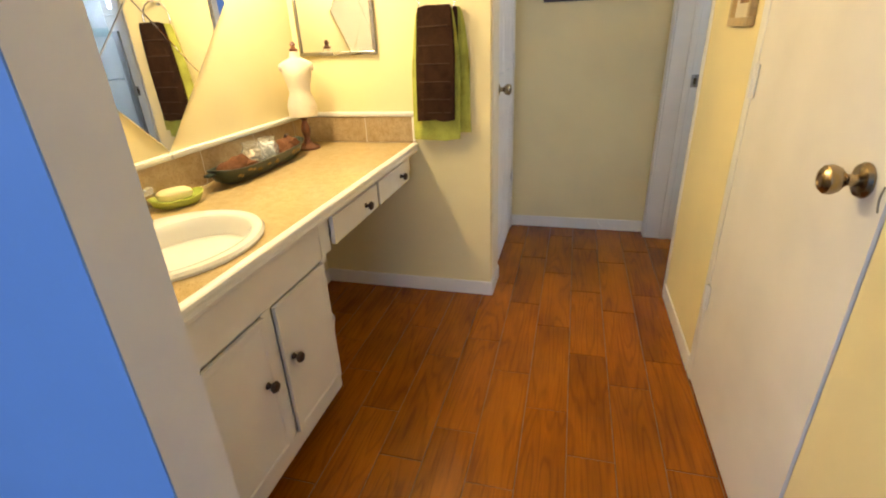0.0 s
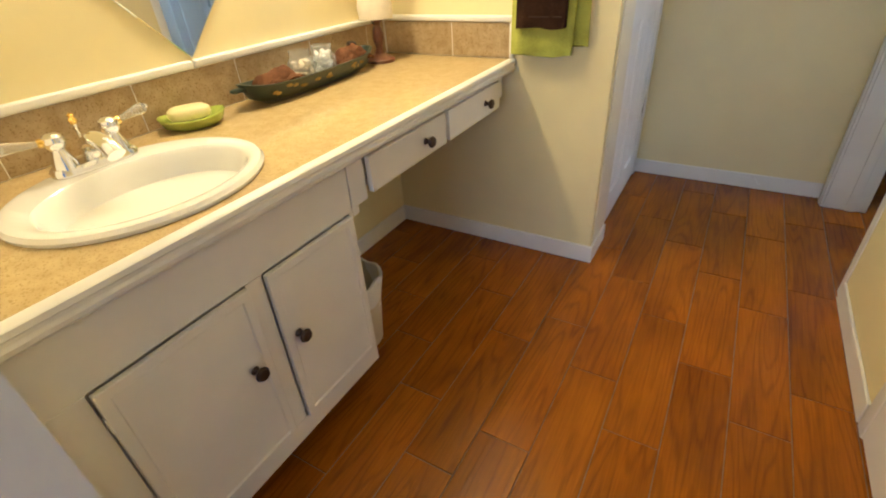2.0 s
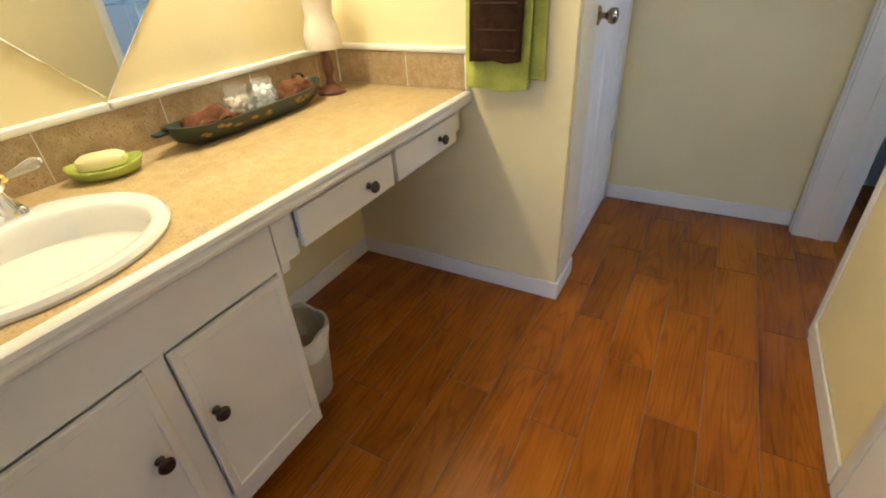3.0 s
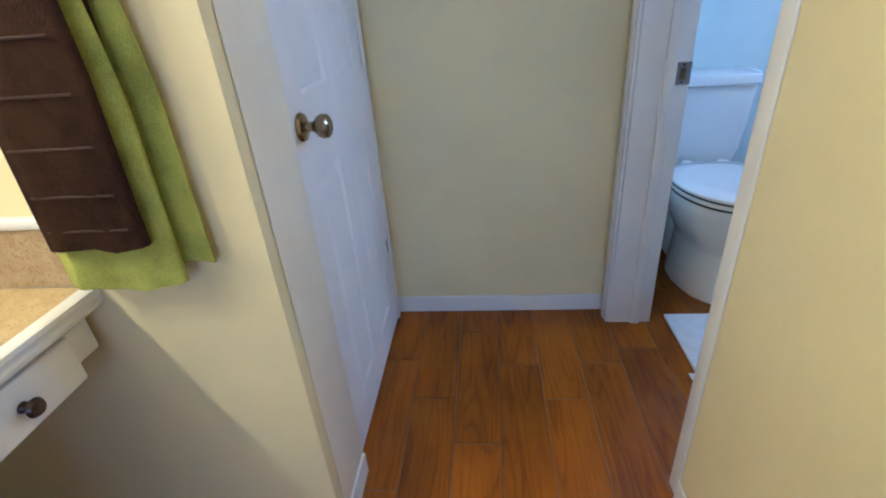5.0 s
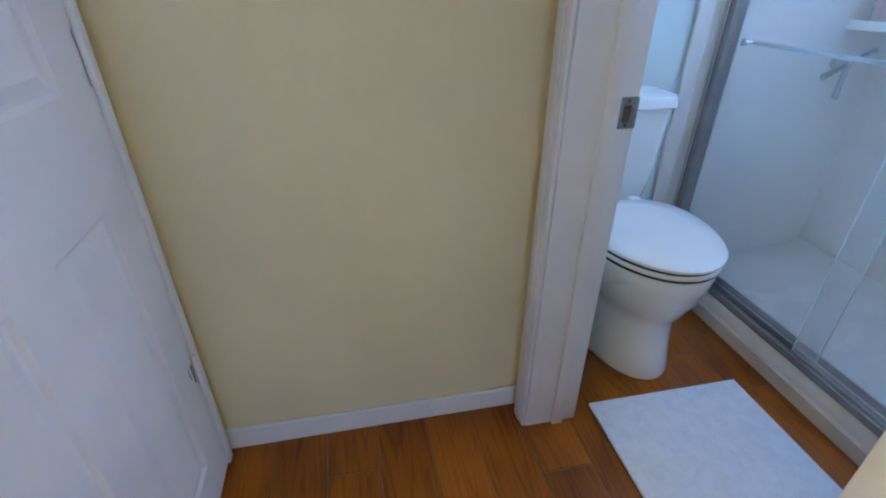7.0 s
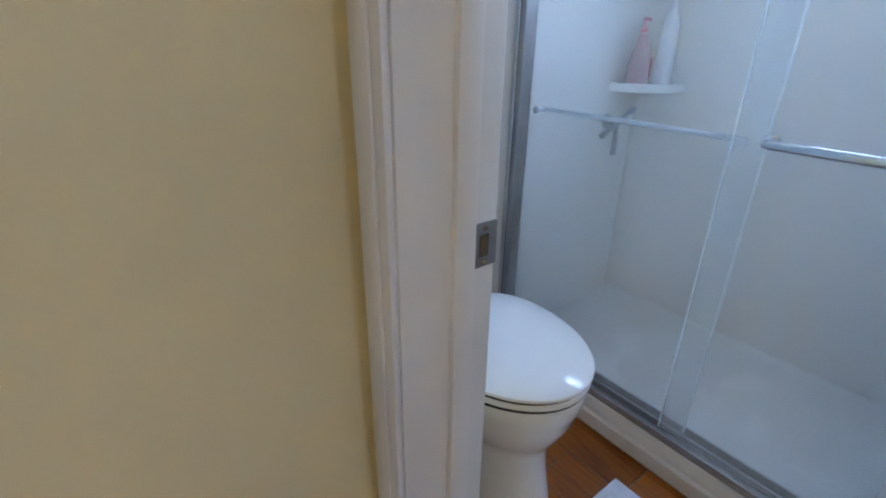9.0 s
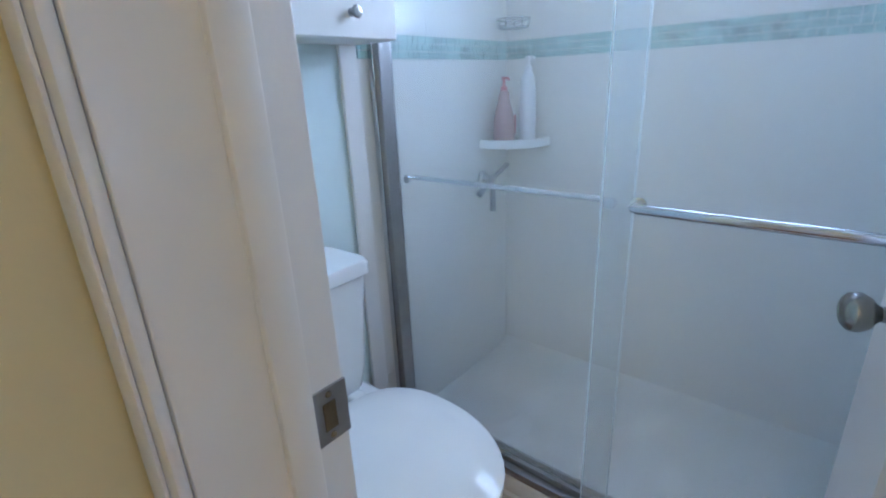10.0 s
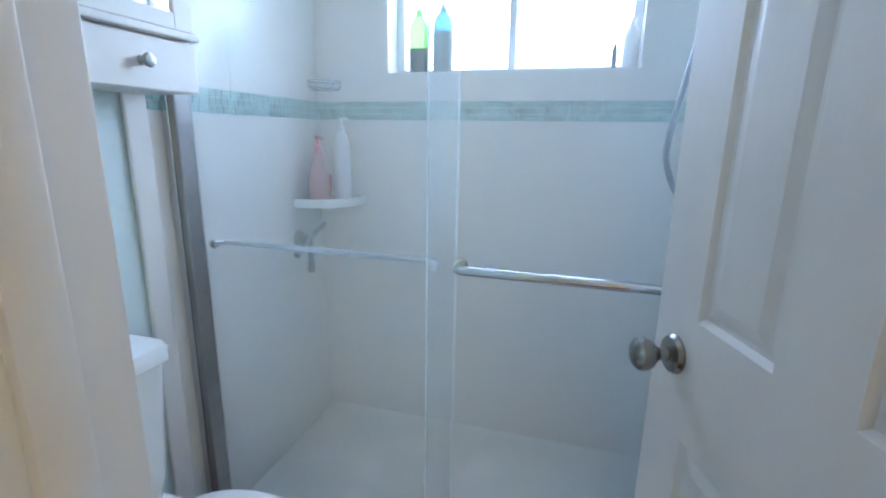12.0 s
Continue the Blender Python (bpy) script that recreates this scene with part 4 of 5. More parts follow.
picture("framed_picture", "wide picture in a dark brown wooden frame", pose(0.545, YE, 1.362), 0.555, 0.42, FRAMEDARK)
picture("framed_picture", "small picture in a tan wooden frame", pose(XR, 2.335, 1.205, 0, 0, -90), 0.215, 0.28, FRAMETAN, 0.022, 0.025)

# cable stub at the end wall's baseboard
cs = thing("cable_stub", "short painted cable stub at the baseboard", "cable")
part("cable", tube(smooth_path([(0.955, YE - 0.012, 0.058), (0.960, YE - 0.022, 0.045), (0.972, YE - 0.020, 0.030), (0.985, YE - 0.014, 0.034)], 5), 0.0045, 8), WHITE, cs, smooth=True)


# ---- bathroom ----
TX = 1.726
toilet = thing("toilet", "white porcelain two-piece toilet with a closed lid", "toilet", pose(TX, YN, 0))


def egg(w, y_back, y_front, z, n=44, sq=1.0):
    """Outline of a toilet bowl: round in front, squarer behind; y runs from the wall."""
    out = []
    mid = y_back + (y_front - y_back) * 0.42
    for i in range(n):
        q = 2 * math.pi * i / n
        c, s = math.cos(q), math.sin(q)
        if s < 0:
            out.append((w * c, mid + (mid - y_front) * s, z))
        else:
            out.append((w * math.copysign(abs(c) ** 0.75 if sq else abs(c), c), mid + (y_back - mid) * s ** 0.8, z))
    return out


bowl = [egg(0.142, -0.22, -0.640, 0.0011), egg(0.143, -0.22, -0.641, 0.012), egg(0.137, -0.22, -0.632, 0.05), egg(0.129, -0.22, -0.622, 0.12), egg(0.125, -0.22, -0.616, 0.195), egg(0.128, -0.22, -0.622, 0.222),
        egg(0.145, -0.21, -0.644, 0.252), egg(0.162, -0.20, -0.660, 0.288), egg(0.176, -0.19, -0.680, 0.330), egg(0.184, -0.18, -0.688, 0.365), egg(0.190, -0.17, -0.695, 0.380), egg(0.196, -0.17, -0.699, 0.418), egg(0.194, -0.17, -0.697, 0.4285), egg(0.15, -0.20, -0.66, 0.4300)]
part("bowl", loft(bowl), PORCELAIN, toilet, smooth=True)
seat = [egg(0.198, -0.235, -0.697, 0.4370), egg(0.203, -0.23, -0.702, 0.4410), egg(0.203, -0.23, -0.702, 0.4500), egg(0.198, -0.235, -0.697, 0.4545)]
part("seat", loft(seat), PORCELAIN, toilet, smooth=True)
# black rings fill the seat and lid gaps to draw their shade
for z0_, z1_ in ((0.4302, 0.4368), (0.4547, 0.4608)):
    part("gap_shade", loft([egg(0.1985, -0.245, -0.6972, z0_), egg(0.1985, -0.245, -0.6972, z1_)]), GAPSHADE, toilet, "black ring standing in for the shade in the gap")
lid = [egg(0.198, -0.225, -0.699, 0.4610), egg(0.205, -0.222, -0.705, 0.4650), egg(0.205, -0.222, -0.705, 0.4725), egg(0.197, -0.23, -0.697, 0.4785), egg(0.12, -0.28, -0.61, 0.4815), egg(0.02, -0.36, -0.45, 0.4820)]
part("lid", loft(lid), PORCELAIN, toilet, smooth=True)
for s in (-1, 1):
    part("hinge_cap", box(s * 0.075 - 0.022, -0.238, 0.434, s * 0.075 + 0.022, -0.205, 0.482, 0.008, 3), PORCELAIN, toilet, smooth=True)
    part("floor_bolt", lathe([(0, 0), (0.014, 0), (0.013, 0.012), (0.006, 0.018), (0, 0.018)], 16, (s * 0.098, -0.34, 0.02), pose(0, 0, 0, 0, 30 * s, 0)), PORCELAIN, toilet, smooth=True)
part("neck", box(-0.105, -0.245, 0.002, 0.105, -0.06, 0.36, 0.03, 4), PORCELAIN, toilet, smooth=True)
part("deck", box(-0.185, -0.262, 0.335, 0.185, -0.045, 0.434, 0.030, 5), PORCELAIN, toilet, smooth=True)


def rrect(ax, y0, y1, z, r=0.035, n=8):
    out = []
    for cx, cy, a0 in ((ax - r, y1 - r, 0), (-ax + r, y1 - r, 90), (-ax + r, y0 + r, 180), (ax - r, y0 + r, 270)):
        for k in range(n + 1):
            a = radians(a0 + 90 * k / n)
            out.append((cx + r * math.cos(a), cy + r * math.sin(a), z))
    return out


part("tank", loft([rrect(0.140, -0.165, -0.03, 0.4345), rrect(0.152, -0.175, -0.02, 0.455), rrect(0.162, -0.185, -0.015, 0.52), rrect(0.182, -0.196, -0.012, 0.788)]), PORCELAIN, toilet, smooth=True)
part("tank_lid", loft([rrect(0.184, -0.201, -0.010, 0.789), rrect(0.190, -0.208, -0.006, 0.794), rrect(0.190, -0.208, -0.006, 0.820), rrect(0.184, -0.202, -0.010, 0.830), rrect(0.10, -0.15, -0.05, 0.832)]), PORCELAIN, toilet, smooth=True)
lev = part("flush_lever", lathe([(0, 0), (0.013, 0), (0.012, 0.008), (0, 0.010)], 18, (-0.155, -0.197, 0.735), pose(0, 0, 0, 90, 0, 0)), CHROME, toilet, "chrome flush lever", smooth=True)
part("lever_arm", tube(smooth_path([(-0.155, -0.207, 0.735), (-0.175, -0.216, 0.734), (-0.205, -0.218, 0.729)], 4), 0.006, 10), CHROME, lev, smooth=True)
part("supply_hose", tube(smooth_path([(-0.16, -0.012, 0.16), (-0.19, -0.07, 0.17), (-0.20, -0.09, 0.26), (-0.15, -0.10, 0.41)], 6), 0.006, 10), STEEL, toilet, "braided steel supply hose", smooth=True)

# bath mat
mat_ob = thing("bath_mat", "flat white bath mat with a care tag", "bath mat", pose(1.726, 3.095, 0))
bm = box(-0.262, -0.40, 0.001, 0.262, 0.325, 0.013, 0.005, 3)
part("mat", bm, MATCLOTH, mat_ob, smooth=True)
part("care_tag", box(-0.285, -0.035, 0.003, -0.258, -0.005, 0.005), WHITEPLASTIC, mat_ob, "small white care tag")

# shower: tray, curb, tile and mosaic
structure("shower_curb", loft([[(x, yy, z) for x, z in ((2.105, 0.0), (2.105, 0.050), (2.116, 0.056), (2.128, 0.085), (2.140, 0.092), (2.245, 0.092), (2.245, 0.0))] for yy in (YS, YN)]), CURB, "pale stone shower curb", "shower curb", smooth=True)
structure("shower_tray", loft([[(x, yy, z) for x, z in ((2.246, 0.0), (2.246, 0.075), (2.30, 0.052), (2.55, 0.040), (2.84, 0.052), (XS - 0.0005, 0.085), (XS - 0.0005, 0.0))] for yy in (YS + 0.0005, YN - 0.0005)]), ACRYLIC, "white shower tray", "shower tray", smooth=True)


def tiled_skin(name, along, fixed, a0, a1, label):
    """Wall tiles set proud of pale grout on a shower wall; along: 'x' or 'y'."""
    w = structure(name, (box(a0, fixed - 0.006, 0.05, a1, fixed - 0.0005, 2.30) if along == "x" else box(fixed - 0.006, a0, 0.05, fixed - 0.0005, a1, 2.30)), TILEGROUT, label, "wall tiling")
    return w


BZ0, BZ1 = 1.328, 1.398


def wall_tiles(parent, along, fixed, a0, a1, z0, z1, w, h, hole=None):
    z = z0
    row = 0
    while z < z1 - 0.005:
        hh = min(h, z1 - z)
        a = a0 - (w / 2 if row % 2 else 0)
        while a < a1 - 0.005:
            p, q = max(a, a0), min(a + w, a1)
            pieces = [(p, q, z, z + hh)]
            if hole and q > hole[0] and p < hole[1] and z + hh > hole[2] and z < hole[3]:
                pieces = []
                if p < hole[0] - 0.01:
                    pieces.append((p, hole[0], z, z + hh))
                if q > hole[1] + 0.01:
                    pieces.append((hole[1], q, z, z + hh))
                pp, qq = max(p, hole[0]), min(q, hole[1])
                if z < hole[2] - 0.01:
                    pieces.append((pp, qq, z, hole[2]))
                if z + hh > hole[3] + 0.01:
                    pieces.append((pp, qq, hole[3], z + hh))
            for pa, qa, za, zb in pieces:
                if qa - pa < 0.012:
                    continue
                g = 0.0004
                if along == "x":
                    b = box(pa + g, fixed - 0.0072, za + g, qa - g, fixed - 0.004, zb - g)
                else:
                    b = box(fixed - 0.0072, pa + g, za + g, fixed - 0.004, qa - g, zb - g)
                part("tile", b, SHOWERTILE, parent)
            a += w
        z += hh
        row += 1


def mosaic(parent, along, fixed, a0, a1, z0, z1, rows=3):
    h = (z1 - z0) / rows
    bm = bmesh.new()
    rng = random.Random(11)
    for r in range(rows):
        a = a0 - rng.random() * 0.03
        while a < a1:
            w = rng.choice((0.024, 0.036, 0.048))
            p, q = max(a, a0) + 0.001, min(a + w, a1) - 0.001
            if q - p > 0.004:
                za, zb = z0 + r * h + 0.001, z0 + (r + 1) * h - 0.001
                d = 0.0095 + rng.random() * 0.0012
                x0_, x1_, y0_, y1_ = (p, q, fixed - d, fixed - 0.004) if along == "x" else (fixed - d, fixed - 0.004, p, q)
                vs = [bm.verts.new(c) for c in ((x0_, y0_, za), (x1_, y0_, za), (x1_, y1_, za), (x0_, y1_, za), (x0_, y0_, zb), (x1_, y0_, zb), (x1_, y1_, zb), (x0_, y1_, zb))]
                for f in ((0, 3, 2, 1), (4, 5, 6, 7), (0, 1, 5, 4), (1, 2, 6, 5), (2, 3, 7, 6), (3, 0, 4, 7)):
                    bm.faces.new([vs[k] for k in f])
            a += w
    ob = part("mosaic_band", bm, MOSAIC, parent, "band of pale green glass mosaic")
    ob["kind"] = "stuff"
    return ob


tn = tiled_skin("tiling_north", "x", YN, 2.101, XS - 0.01, "white shower wall tiles with a green mosaic band")
wall_tiles(tn, "x", YN, 2.101, XS - 0.01, 0.08, BZ0, 0.305, 0.207)
wall_tiles(tn, "x", YN, 2.101, XS - 0.01, BZ1, 2.28, 0.305, 0.207)
mosaic(tn, "x", YN, 2.101, XS - 0.01, BZ0, BZ1)
tb_ = structure("tiling_back", box(XS - 0.006, YS, 0.05, XS - 0.0005, YN - 0.0095, WZ0 - 0.001), TILEGROUT, "white shower wall tiles with a green mosaic band under the window", "wall tiling")
HOLE = (WY0, WY1, WZ0, WZ1)
wall_tiles(tb_, "y", XS, YS, YN - 0.0095, 0.08, BZ0, 0.305, 0.207)
wall_tiles(tb_, "y", XS, YS, YN - 0.0095, BZ1, 2.28, 0.305, 0.207, HOLE)
mosaic(tb_, "y", XS, YS, YN - 0.0095, BZ0, BZ1)
structure("trim_tile_edge", box(2.036, YN - 0.014, 0.0, 2.100, YN - 0.0005, 2.30, 0.006, 4), SHOWERTILE, "pale rounded tile edge trim", "trim", smooth=True)

# window with frame, sill and two sliding panes
win = thing("window_bath", "white vinyl sliding window over the shower", "window")
win["kind"] = "structure"
wx0, wx1 = XS + 0.085, XS + 0.125
for q in ((WY0, WZ0, WY1, WZ0 + 0.022), (WY0, WZ1 - 0.03, WY1, WZ1)):
    part("frame_rail", box(wx0, q[0], q[1], wx1, q[2], q[3], 0.003), VINYL, win)
for q in ((WY0, WY0 + 0.03), (WY1 - 0.03, WY1), (3.352, 3.378)):
    part("frame_stile", box(wx0 + 0.001, q[0], WZ0 + 0.022, wx1 - 0.001, q[1], WZ1 - 0.03, 0.003), VINYL, win)
for q in ((WY0 + 0.03, 3.352), (3.378, WY1 - 0.03)):
    pn = part("pane", box(wx0 + 0.018, q[0], WZ0 + 0.022, wx0 + 0.022, q[1], WZ1 - 0.03), CLEAR, win)
    pn.visible_shadow = False
part("sill", box(XS - 0.004, WY0, WZ0 - 0.001, wx0, WY1, WZ0 + 0.004, 0.001), VINYL, win)
bd = bpy.data.materials.new("bright_outdoors")
bd.use_nodes = True
bn = bd.node_tree.nodes["Principled BSDF"]
bn.inputs["Base Color"].default_value = (0.8, 0.85, 0.9, 1)
bn.inputs["Emission Color"].default_value = (0.80, 0.92, 1.0, 1)
bn.inputs["Emission Strength"].default_value = 3.2
tagged(part("backdrop", box(3.9, 1.5, -0.5, 3.95, 5.5, 4.0), bd), "bright overcast daylight outside the window", "backdrop", kind="structure")


# shower door
sd = thing("shower_door", "framed sliding glass shower door with towel-bar handles", "shower door")
part("wall_jamb", box(2.148, YN - 0.048, 0.093, 2.206, YN - 0.0095, 1.86, 0.004), ALU, sd, "grey metal wall channel")
part("wall_jamb_lip", box(2.140, YN - 0.030, 0.093, 2.1475, YN - 0.0095, 1.86, 0.002), STEEL, sd)
part("wall_jamb", box(2.148, YS + 0.001, 0.093, 2.206, YS + 0.040, 1.86, 0.004), ALU, sd)
tk = None
for q in ((2.138, 2.216, 0.0925, 0.104), (2.138, 2.146, 0.104, 0.118), (2.174, 2.182, 0.104, 0.126), (2.208, 2.216, 0.104, 0.132)):
    tk = box(q[0], YS + 0.041, q[2], q[1], YN - 0.049, q[3], 0.001, 1, bm=tk)
part("bottom_track", tk, ALU, sd, "grey metal bottom track")
part("header", box(2.140, YS + 0.001, 1.861, 2.214, YN - 0.0095, 1.92, 0.005), ALU, sd)


def glass_panel(x, y0, y1, name):
    p = part(name, box(x - 0.003, y0, 0.121, x + 0.003, y1, 1.86), SHOWERGLASS, sd)
    p.visible_shadow = False
    for yy in (y0, y1):
        e = part("glass_edge", box(x - 0.0032, yy - 0.0015, 0.122, x + 0.0032, yy + 0.0015, 1.859), GLASSEDGE, p)
    return p


g1 = glass_panel(2.195, 3.348, YN - 0.040, "glass_panel")
g2 = glass_panel(2.160, YS + 0.035, 3.408, "glass_panel")


def towel_bar(parent, x, y0, y1, z, r, out):
    pts = [(x, y0, z), (x - out * 0.8, y0, z), (x - out, y0 + 0.012 * (1 if y1 > y0 else -1), z), (x - out, (y0 + y1) / 2, z), (x - out, y1 - 0.012 * (1 if y1 > y0 else -1), z), (x - out * 0.8, y1, z), (x, y1, z)]
    b = tube(pts, r, 12)
    for yy in (y0, y1):
        b = lathe([(0, 0), (r * 1.6, 0), (r * 1.6, 0.004), (0, 0.005)], 16, (x, yy, z), pose(0, 0, 0, 0, -90, 0), bm=b)
    return part("towel_bar", b, STEEL, parent, "polished steel towel bar", smooth=True)


towel_bar(g1, 2.199, 3.402, 4.040, 0.976, 0.008, -0.035)
towel_bar(g2, 2.157, 2.720, 3.326, 0.993, 0.0105, 0.040)

# corner shelf with bottles
sh = thing("corner_shelf", "white corner shelf in the shower", "shelf", pose(XS - 0.009, YN - 0.009, 1.004))
arc = [(0, 0)] + [(-0.200 * math.cos(radians(a)) ** 0.8 if a < 90 else 0, -0.200 * math.sin(radians(a)) ** 0.8 if a > 0 else 0) for a in range(0, 91, 9)]
part("shelf", prism(arc, 0, 0.022, 0.004), PORCELAIN, sh, smooth=True)
part("rim", tube([(x * 0.97, y_ * 0.97, 0.026) for x, y_ in arc[1:]], 0.006, 8), PORCELAIN, sh, smooth=True)


def bottle(name, label, m, prof, mat, pump_mat, label_mat, z_top, seg=28, sy=0.65):
    b = thing(name, label, "bottle", m)
    part("body", lathe(prof, seg, sy=sy), mat, b, smooth=True)
    pm = part("pump", lathe([(0, 0), (0.013, 0), (0.013, 0.016), (0.005, 0.018), (0.005, 0.038), (0.010, 0.040), (0.010, 0.050), (0, 0.052)], 18, (0, 0, z_top)), pump_mat, b, smooth=True)
    part("nozzle", tube(smooth_path([(0, 0, z_top + 0.046), (-0.02, -0.008, z_top + 0.047), (-0.036, -0.014, z_top + 0.040)], 4), 0.0045, 8), pump_mat, pm, smooth=True)
    if label_mat:
        part("label", lathe([(prof[3][0] * 1.012, 0.045), (prof[3][0] * 1.012, 0.105)], seg, sy=sy), label_mat, b)
    return b


bottle("lotion_bottle", "pink pump bottle on the corner shelf", pose(XS - 0.135, YN - 0.075, 1.0265, 0, 0, 40), [(0, 0), (0.056, 0), (0.058, 0.006), (0.057, 0.075), (0.046, 0.120), (0.032, 0.145), (0.030, 0.180), (0.015, 0.190), (0, 0.190)], PINKCLEAR, PINK, None, 0.188, sy=0.7)
bp = bottle("shampoo_bottle", "tall white pump bottle on the corner shelf", pose(XS - 0.068, YN - 0.140, 1.0265, 0, 0, 45), [(0, 0), (0.043, 0), (0.045, 0.006), (0.045, 0.070), (0.044, 0.185), (0.037, 0.232), (0.020, 0.255), (0.012, 0.260), (0, 0.260)], WHITEPLASTIC, WHITEPLASTIC, None, 0.258)
lot = bpy.data.objects["lotion_bottle"]
part("label_mark", box(-0.030, -0.0425, 0.03, -0.004, -0.0385, 0.100, 0.001), PINK, lot, "darker pink label shapes")
part("label_mark", box(0.004, -0.0425, 0.03, 0.028, -0.0385, 0.088, 0.001), PINK, lot, "darker pink label shapes")

# wire soap basket above
wbk = thing("wire_basket", "small wire soap basket in the shower corner", "basket", pose(XS - 0.10, YN - 0.095, 1.435))
part("rim_top", tube([(0.062 * math.cos(2 * math.pi * i / 32), 0.062 * math.sin(2 * math.pi * i / 32), 0.028) for i in range(33)], 0.0028, 8), STEEL, wbk, smooth=True)
part("rim_bottom", tube([(0.055 * math.cos(2 * math.pi * i / 32), 0.055 * math.sin(2 * math.pi * i / 32), 0.0) for i in range(33)], 0.0025, 8), STEEL, wbk, smooth=True)
for i in range(12):
    a = 2 * math.pi * i / 12
    part("wire", tube([(0.055 * math.cos(a), 0.055 * math.sin(a), 0), (0.062 * math.cos(a), 0.062 * math.sin(a), 0.028)], 0.0016, 6), STEEL, wbk)
for i in range(5):
    o = -0.04 + 0.02 * i
    hl = math.sqrt(max(0.0001, 0.055 ** 2 - o * o))
    part("wire", tube([(-hl, o, 0), (hl, o, 0)], 0.0016, 6), STEEL, wbk)
part("bracket", tube([(0.03, 0.05, 0.014), (0.03, 0.087, 0.014)], 0.003, 6), STEEL, wbk)

# shower valve
va = thing("shower_valve", "grey metal shower valve with cross levers", "valve", pose(2.705, YN - 0.009, 0.886))
part("hub", lathe([(0, 0), (0.030, 0), (0.030, 0.006), (0.018, 0.012), (0.016, 0.045), (0.020, 0.052), (0.012, 0.062), (0, 0.064)], 24, (0, 0, 0), pose(0, 0, 0, 90, 0, 0)), ALU, va, smooth=True)
for dx, dz in ((0.092, 0.045), (-0.105, -0.042), (-0.012, -0.128)):
    part("lever", tube(smooth_path([(0, -0.05, 0), (dx * 0.5, -0.055, dz * 0.5), (dx, -0.060, dz)], 4), 0.008, 10, radii=[0.008 + 0.005 * i / 8 for i in range(9)]), GREYHOSE, va, smooth=True)

# hand shower hose at the other end
hs = thing("shower_hose", "grey flexible shower hose hanging on the wall", "hose")
HP = [(2.58, YS + 0.012, 2.04), (2.57, YS + 0.12, 2.02), (2.56, 2.790, 1.82), (2.55, 2.830, 1.53), (2.55, 2.870, 1.285), (2.55, 2.864, 1.200), (2.55, 2.818, 1.118), (2.56, 2.70, 1.06), (2.57, YS + 0.05, 1.14), (2.58, YS + 0.012, 1.26)]
part("hose", tube(smooth_path(HP, 10), 0.008, 12), GREYHOSE, hs, smooth=True)
for z in (2.04, 1.26):
    part("wall_elbow", lathe([(0, 0), (0.022, 0), (0.020, 0.010), (0.012, 0.016), (0, 0.016)], 20, (2.58, YS + 0.0005, z), pose(0, 0, 0, -90, 0, 0)), CHROME, hs, smooth=True)

# bottles on the sill
def sill_bottle(y, label, mat, liq_h, h):
    b = thing("soap_bottle", label, "bottle", pose(XS + 0.045, y, WZ0 + 0.0045), "bottles on the sill")
    r = 0.036
    part("body", lathe([(0, 0), (r * 0.9, 0), (r, 0.005), (r, h * 0.68), (r * 0.75, h * 0.80), (0.012, h * 0.86), (0.011, h * 0.90), (0, h * 0.90)], 24), mat, b, smooth=True)
    part("liquid", lathe([(r * 1.006, 0.004), (r * 1.006, liq_h)], 24), DARKLIQ, b, "dark liquid filling the lower half", smooth=True)
    part("cap", lathe([(0.013, h * 0.86), (0.013, h * 0.93), (0.005, h * 0.95), (0.004, h), (0, h)], 18), mat, b, smooth=True)


sill_bottle(3.705, "green plastic bottle half full of dark liquid", GREENPLASTIC, 0.085, 0.232)
sill_bottle(3.612, "blue plastic bottle nearly full of dark liquid", BLUEPLASTIC, 0.140, 0.242)
tagged(part("small_bottle", lathe([(0, 0), (0.016, 0), (0.016, 0.06), (0.008, 0.075), (0.008, 0.085), (0, 0.086)], 20, (XS + 0.05, 3.012, WZ0 + 0.0045), sx=0.6, sy=0.6), GREYHOSE, smooth=True), "small slim dark bottle on the window sill", "bottle")
tagged(part("tall_bottle", lathe([(0, 0), (0.024, 0), (0.026, 0.006), (0.025, 0.105), (0.019, 0.125), (0.010, 0.135), (0.010, 0.158), (0, 0.160)], 24, (XS + 0.045, 2.962, WZ0 + 0.0045)), WHITEPLASTIC, smooth=True), "tall white plastic bottle on the window sill", "bottle")

# cabinet over the toilet
wcab = thing("wall_cabinet", "white wall cabinet with a drawer over the toilet", "wall cabinet")
CX0, CX1, CY, CZ = 1.50, 2.108, 3.955, 1.363
part("body", box(CX0, CY + 0.016, CZ, CX1, YN - 0.001, 2.05, 0.002), WHITE, wcab)
part("ledge", box(CX0 - 0.006, CY - 0.012, CZ + 0.112, CX1 + 0.006, CY + 0.0155, CZ + 0.128, 0.004), WHITE, wcab)
df = part("drawer_front", box(CX0 + 0.001, CY, CZ + 0.001, CX1 - 0.001, CY + 0.0155, CZ + 0.106, 0.002), WHITE, wcab)
part("knob", lathe([(0, 0), (0.010, 0), (0.007, 0.004), (0.006, 0.012), (0.013, 0.016), (0.015, 0.021), (0.012, 0.026), (0, 0.028)], 20, (1.960, CY, 1.418), pose(0, 0, 0, 90, 0, 0)), NICKEL, df, "round metal knob", smooth=True)
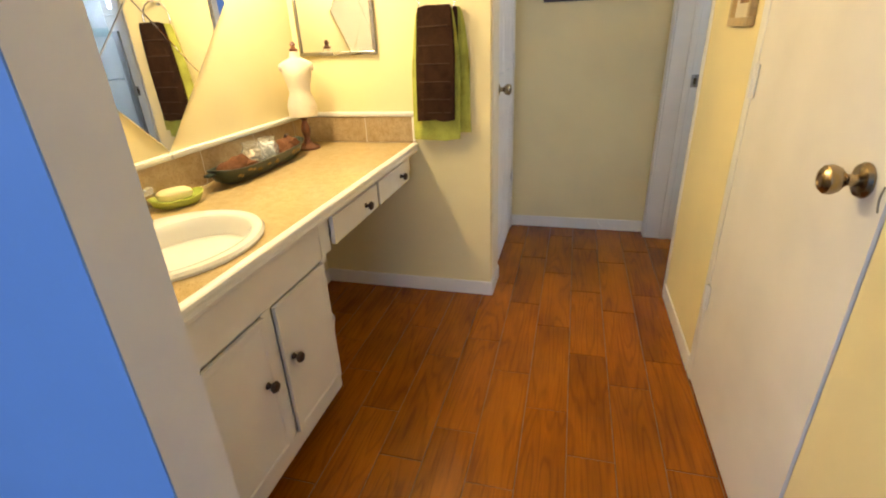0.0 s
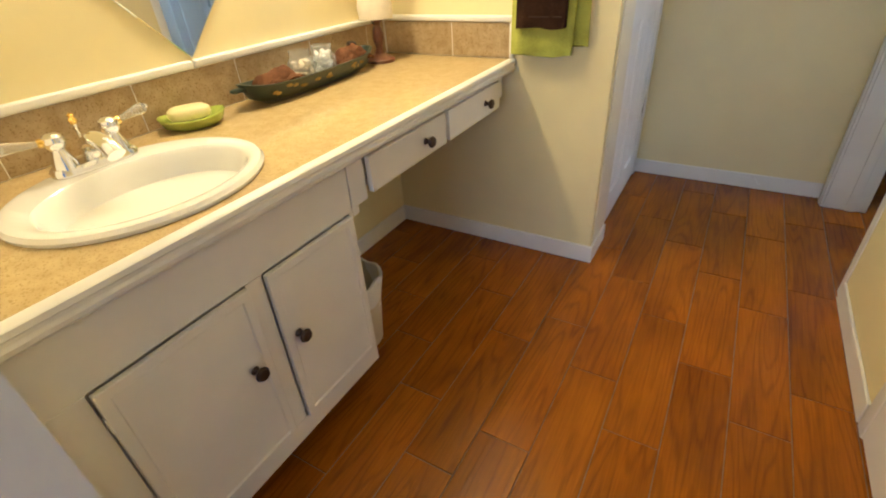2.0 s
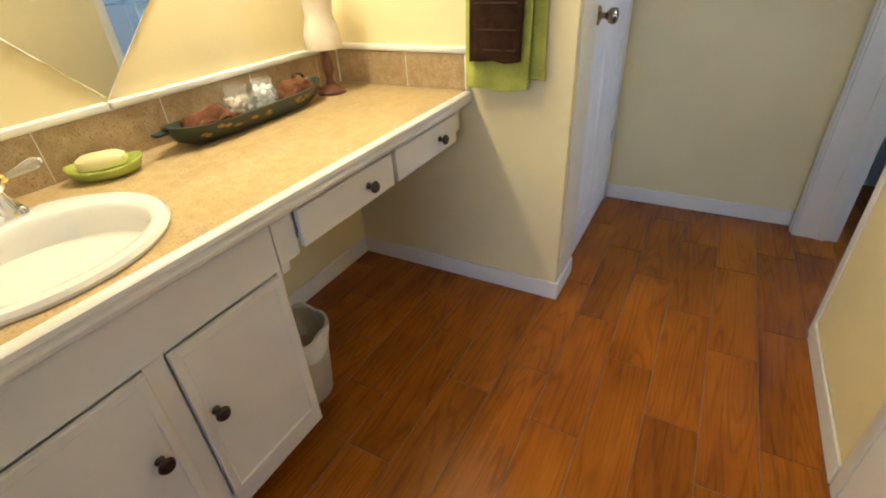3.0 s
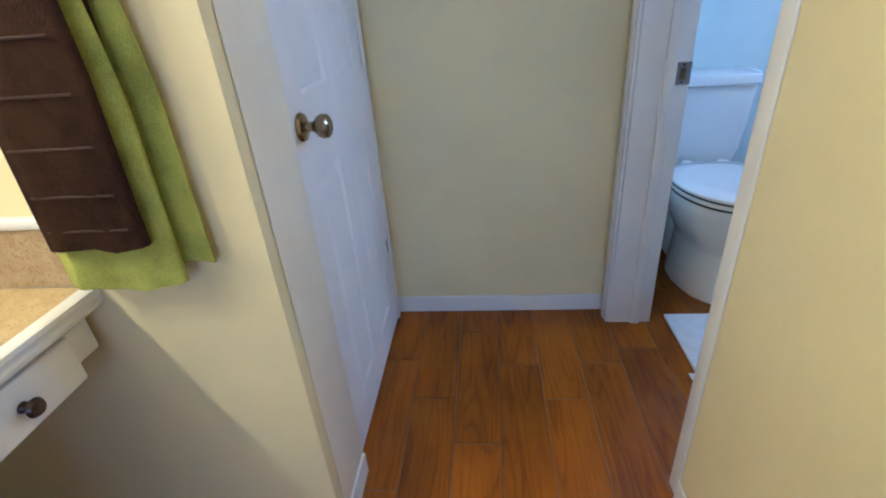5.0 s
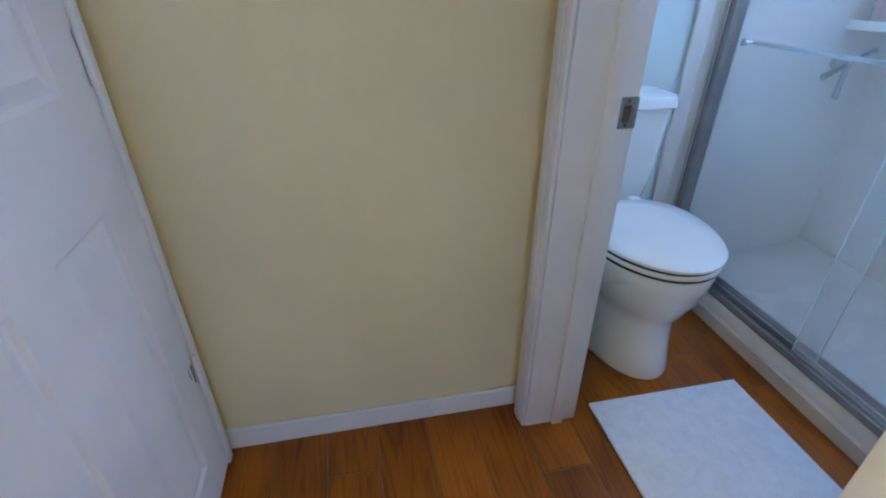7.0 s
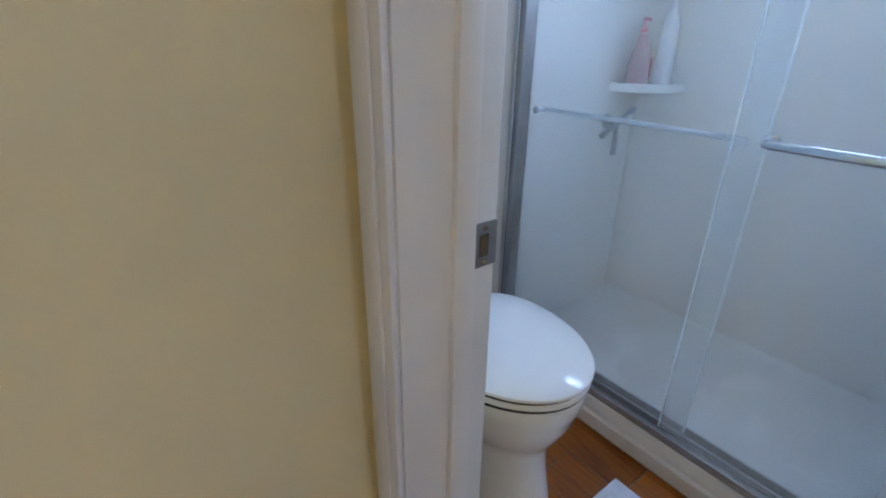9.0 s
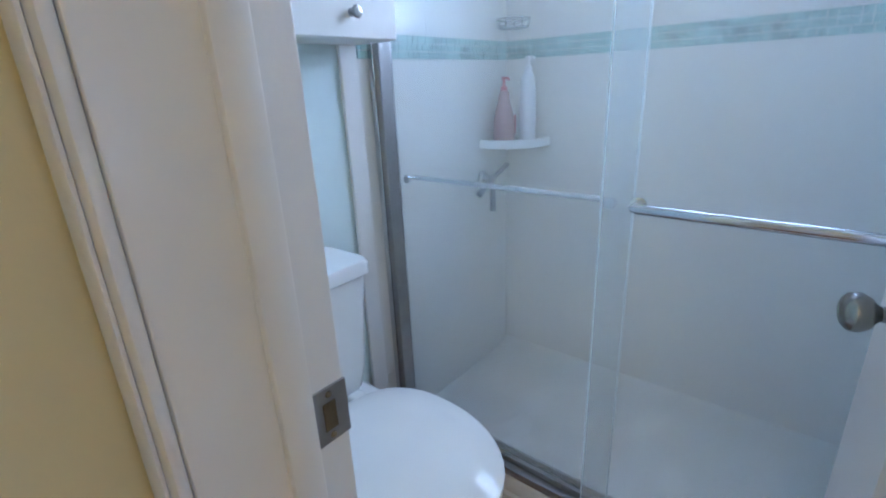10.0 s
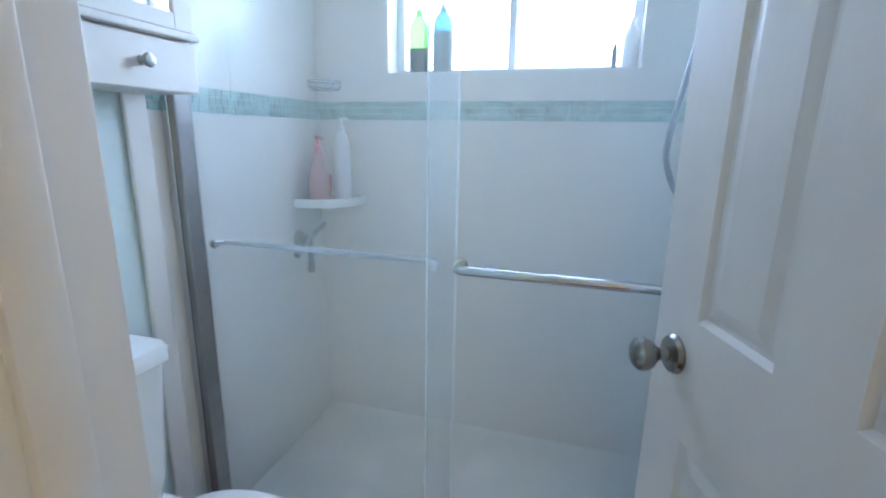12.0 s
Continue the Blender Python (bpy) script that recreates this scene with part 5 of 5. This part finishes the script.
for x0_, x1_ in ((CX0 + 0.001, 1.790), (1.795, CX1 - 0.001)):
    fr = part("door", box(x0_, CY, CZ + 0.131, x0_ + 0.05, CY + 0.0155, 2.048, 0.002, bm=box(x1_ - 0.05, CY, CZ + 0.131, x1_, CY + 0.0155, 2.048, 0.002, bm=box(x0_ + 0.05, CY, CZ + 0.131, x1_ - 0.05, CY + 0.0155, CZ + 0.165, 0.002, bm=box(x0_ + 0.05, CY, 2.0, x1_ - 0.05, CY + 0.0155, 2.048, 0.002)))), WHITE, wcab)
    part("pane", box(x0_ + 0.05, CY + 0.007, CZ + 0.165, x1_ - 0.05, CY + 0.010, 2.0), MIRROR, fr, "reflective glass pane")

# ---- floor tiles ----
TW, TL = 0.1455, 0.531
PHASE = {-1: 1.575, 0: 1.915, 1: 1.735, 2: 2.080, 3: 1.913, 4: 2.090, 5: 2.165}
tile_mesh = bpy.data.meshes.new("floor_tile")
tbm = box(0.0015, 0.0015, -0.010, TW - 0.0015, TL - 0.0015, 0.0, 0.0012, 1)
tbm.to_mesh(tile_mesh)
tbm.free()
tile_mesh.materials.append(TILEWOOD)
rng = random.Random(5)


def lay_tile(x0, y0, x1, y1):
    """One floor tile; cut ones get a mesh of their own."""
    if x1 - x0 > TW - 0.001 and y1 - y0 > TL - 0.001:
        t = new("tile", tile_mesh)
    else:
        me = bpy.data.meshes.new("floor_tile_cut")
        b = box(0.0015, 0.0015, -0.010, x1 - x0 - 0.0015, y1 - y0 - 0.0015, 0.0, 0.0012, 1)
        b.to_mesh(me)
        b.free()
        me.materials.append(TILEWOOD)
        t = new("tile", me)
    t.parent = floor
    t.location = (x0, y0, rng.uniform(-0.0006, 0.0004))


for k in range(-7, 12):
    xa, xb = 0.510 + k * TW, 0.510 + (k + 1) * TW
    ph = PHASE.get(k, 1.575 + (k * 0.34) % TL)
    # the runs of floor that this row of tiles crosses
    if xb < XM or xa > 2.10:
        continue
    y_end = YT + 0.05 if xb < 0.30 else (YE + 0.05 if xa < 1.30 else YN)
    y_start = 0.80 if xa < 1.30 else YS
    xa, xb = max(xa, XM - 0.02), min(xb, 2.104)
    y0_ = ph - TL * 4
    while y0_ < y_end:
        p, q = max(y0_, y_start), min(y0_ + TL, y_end)
        if q - p > 0.02 and xb - xa > 0.02:
            lay_tile(xa, p, xb, q)
        y0_ += TL
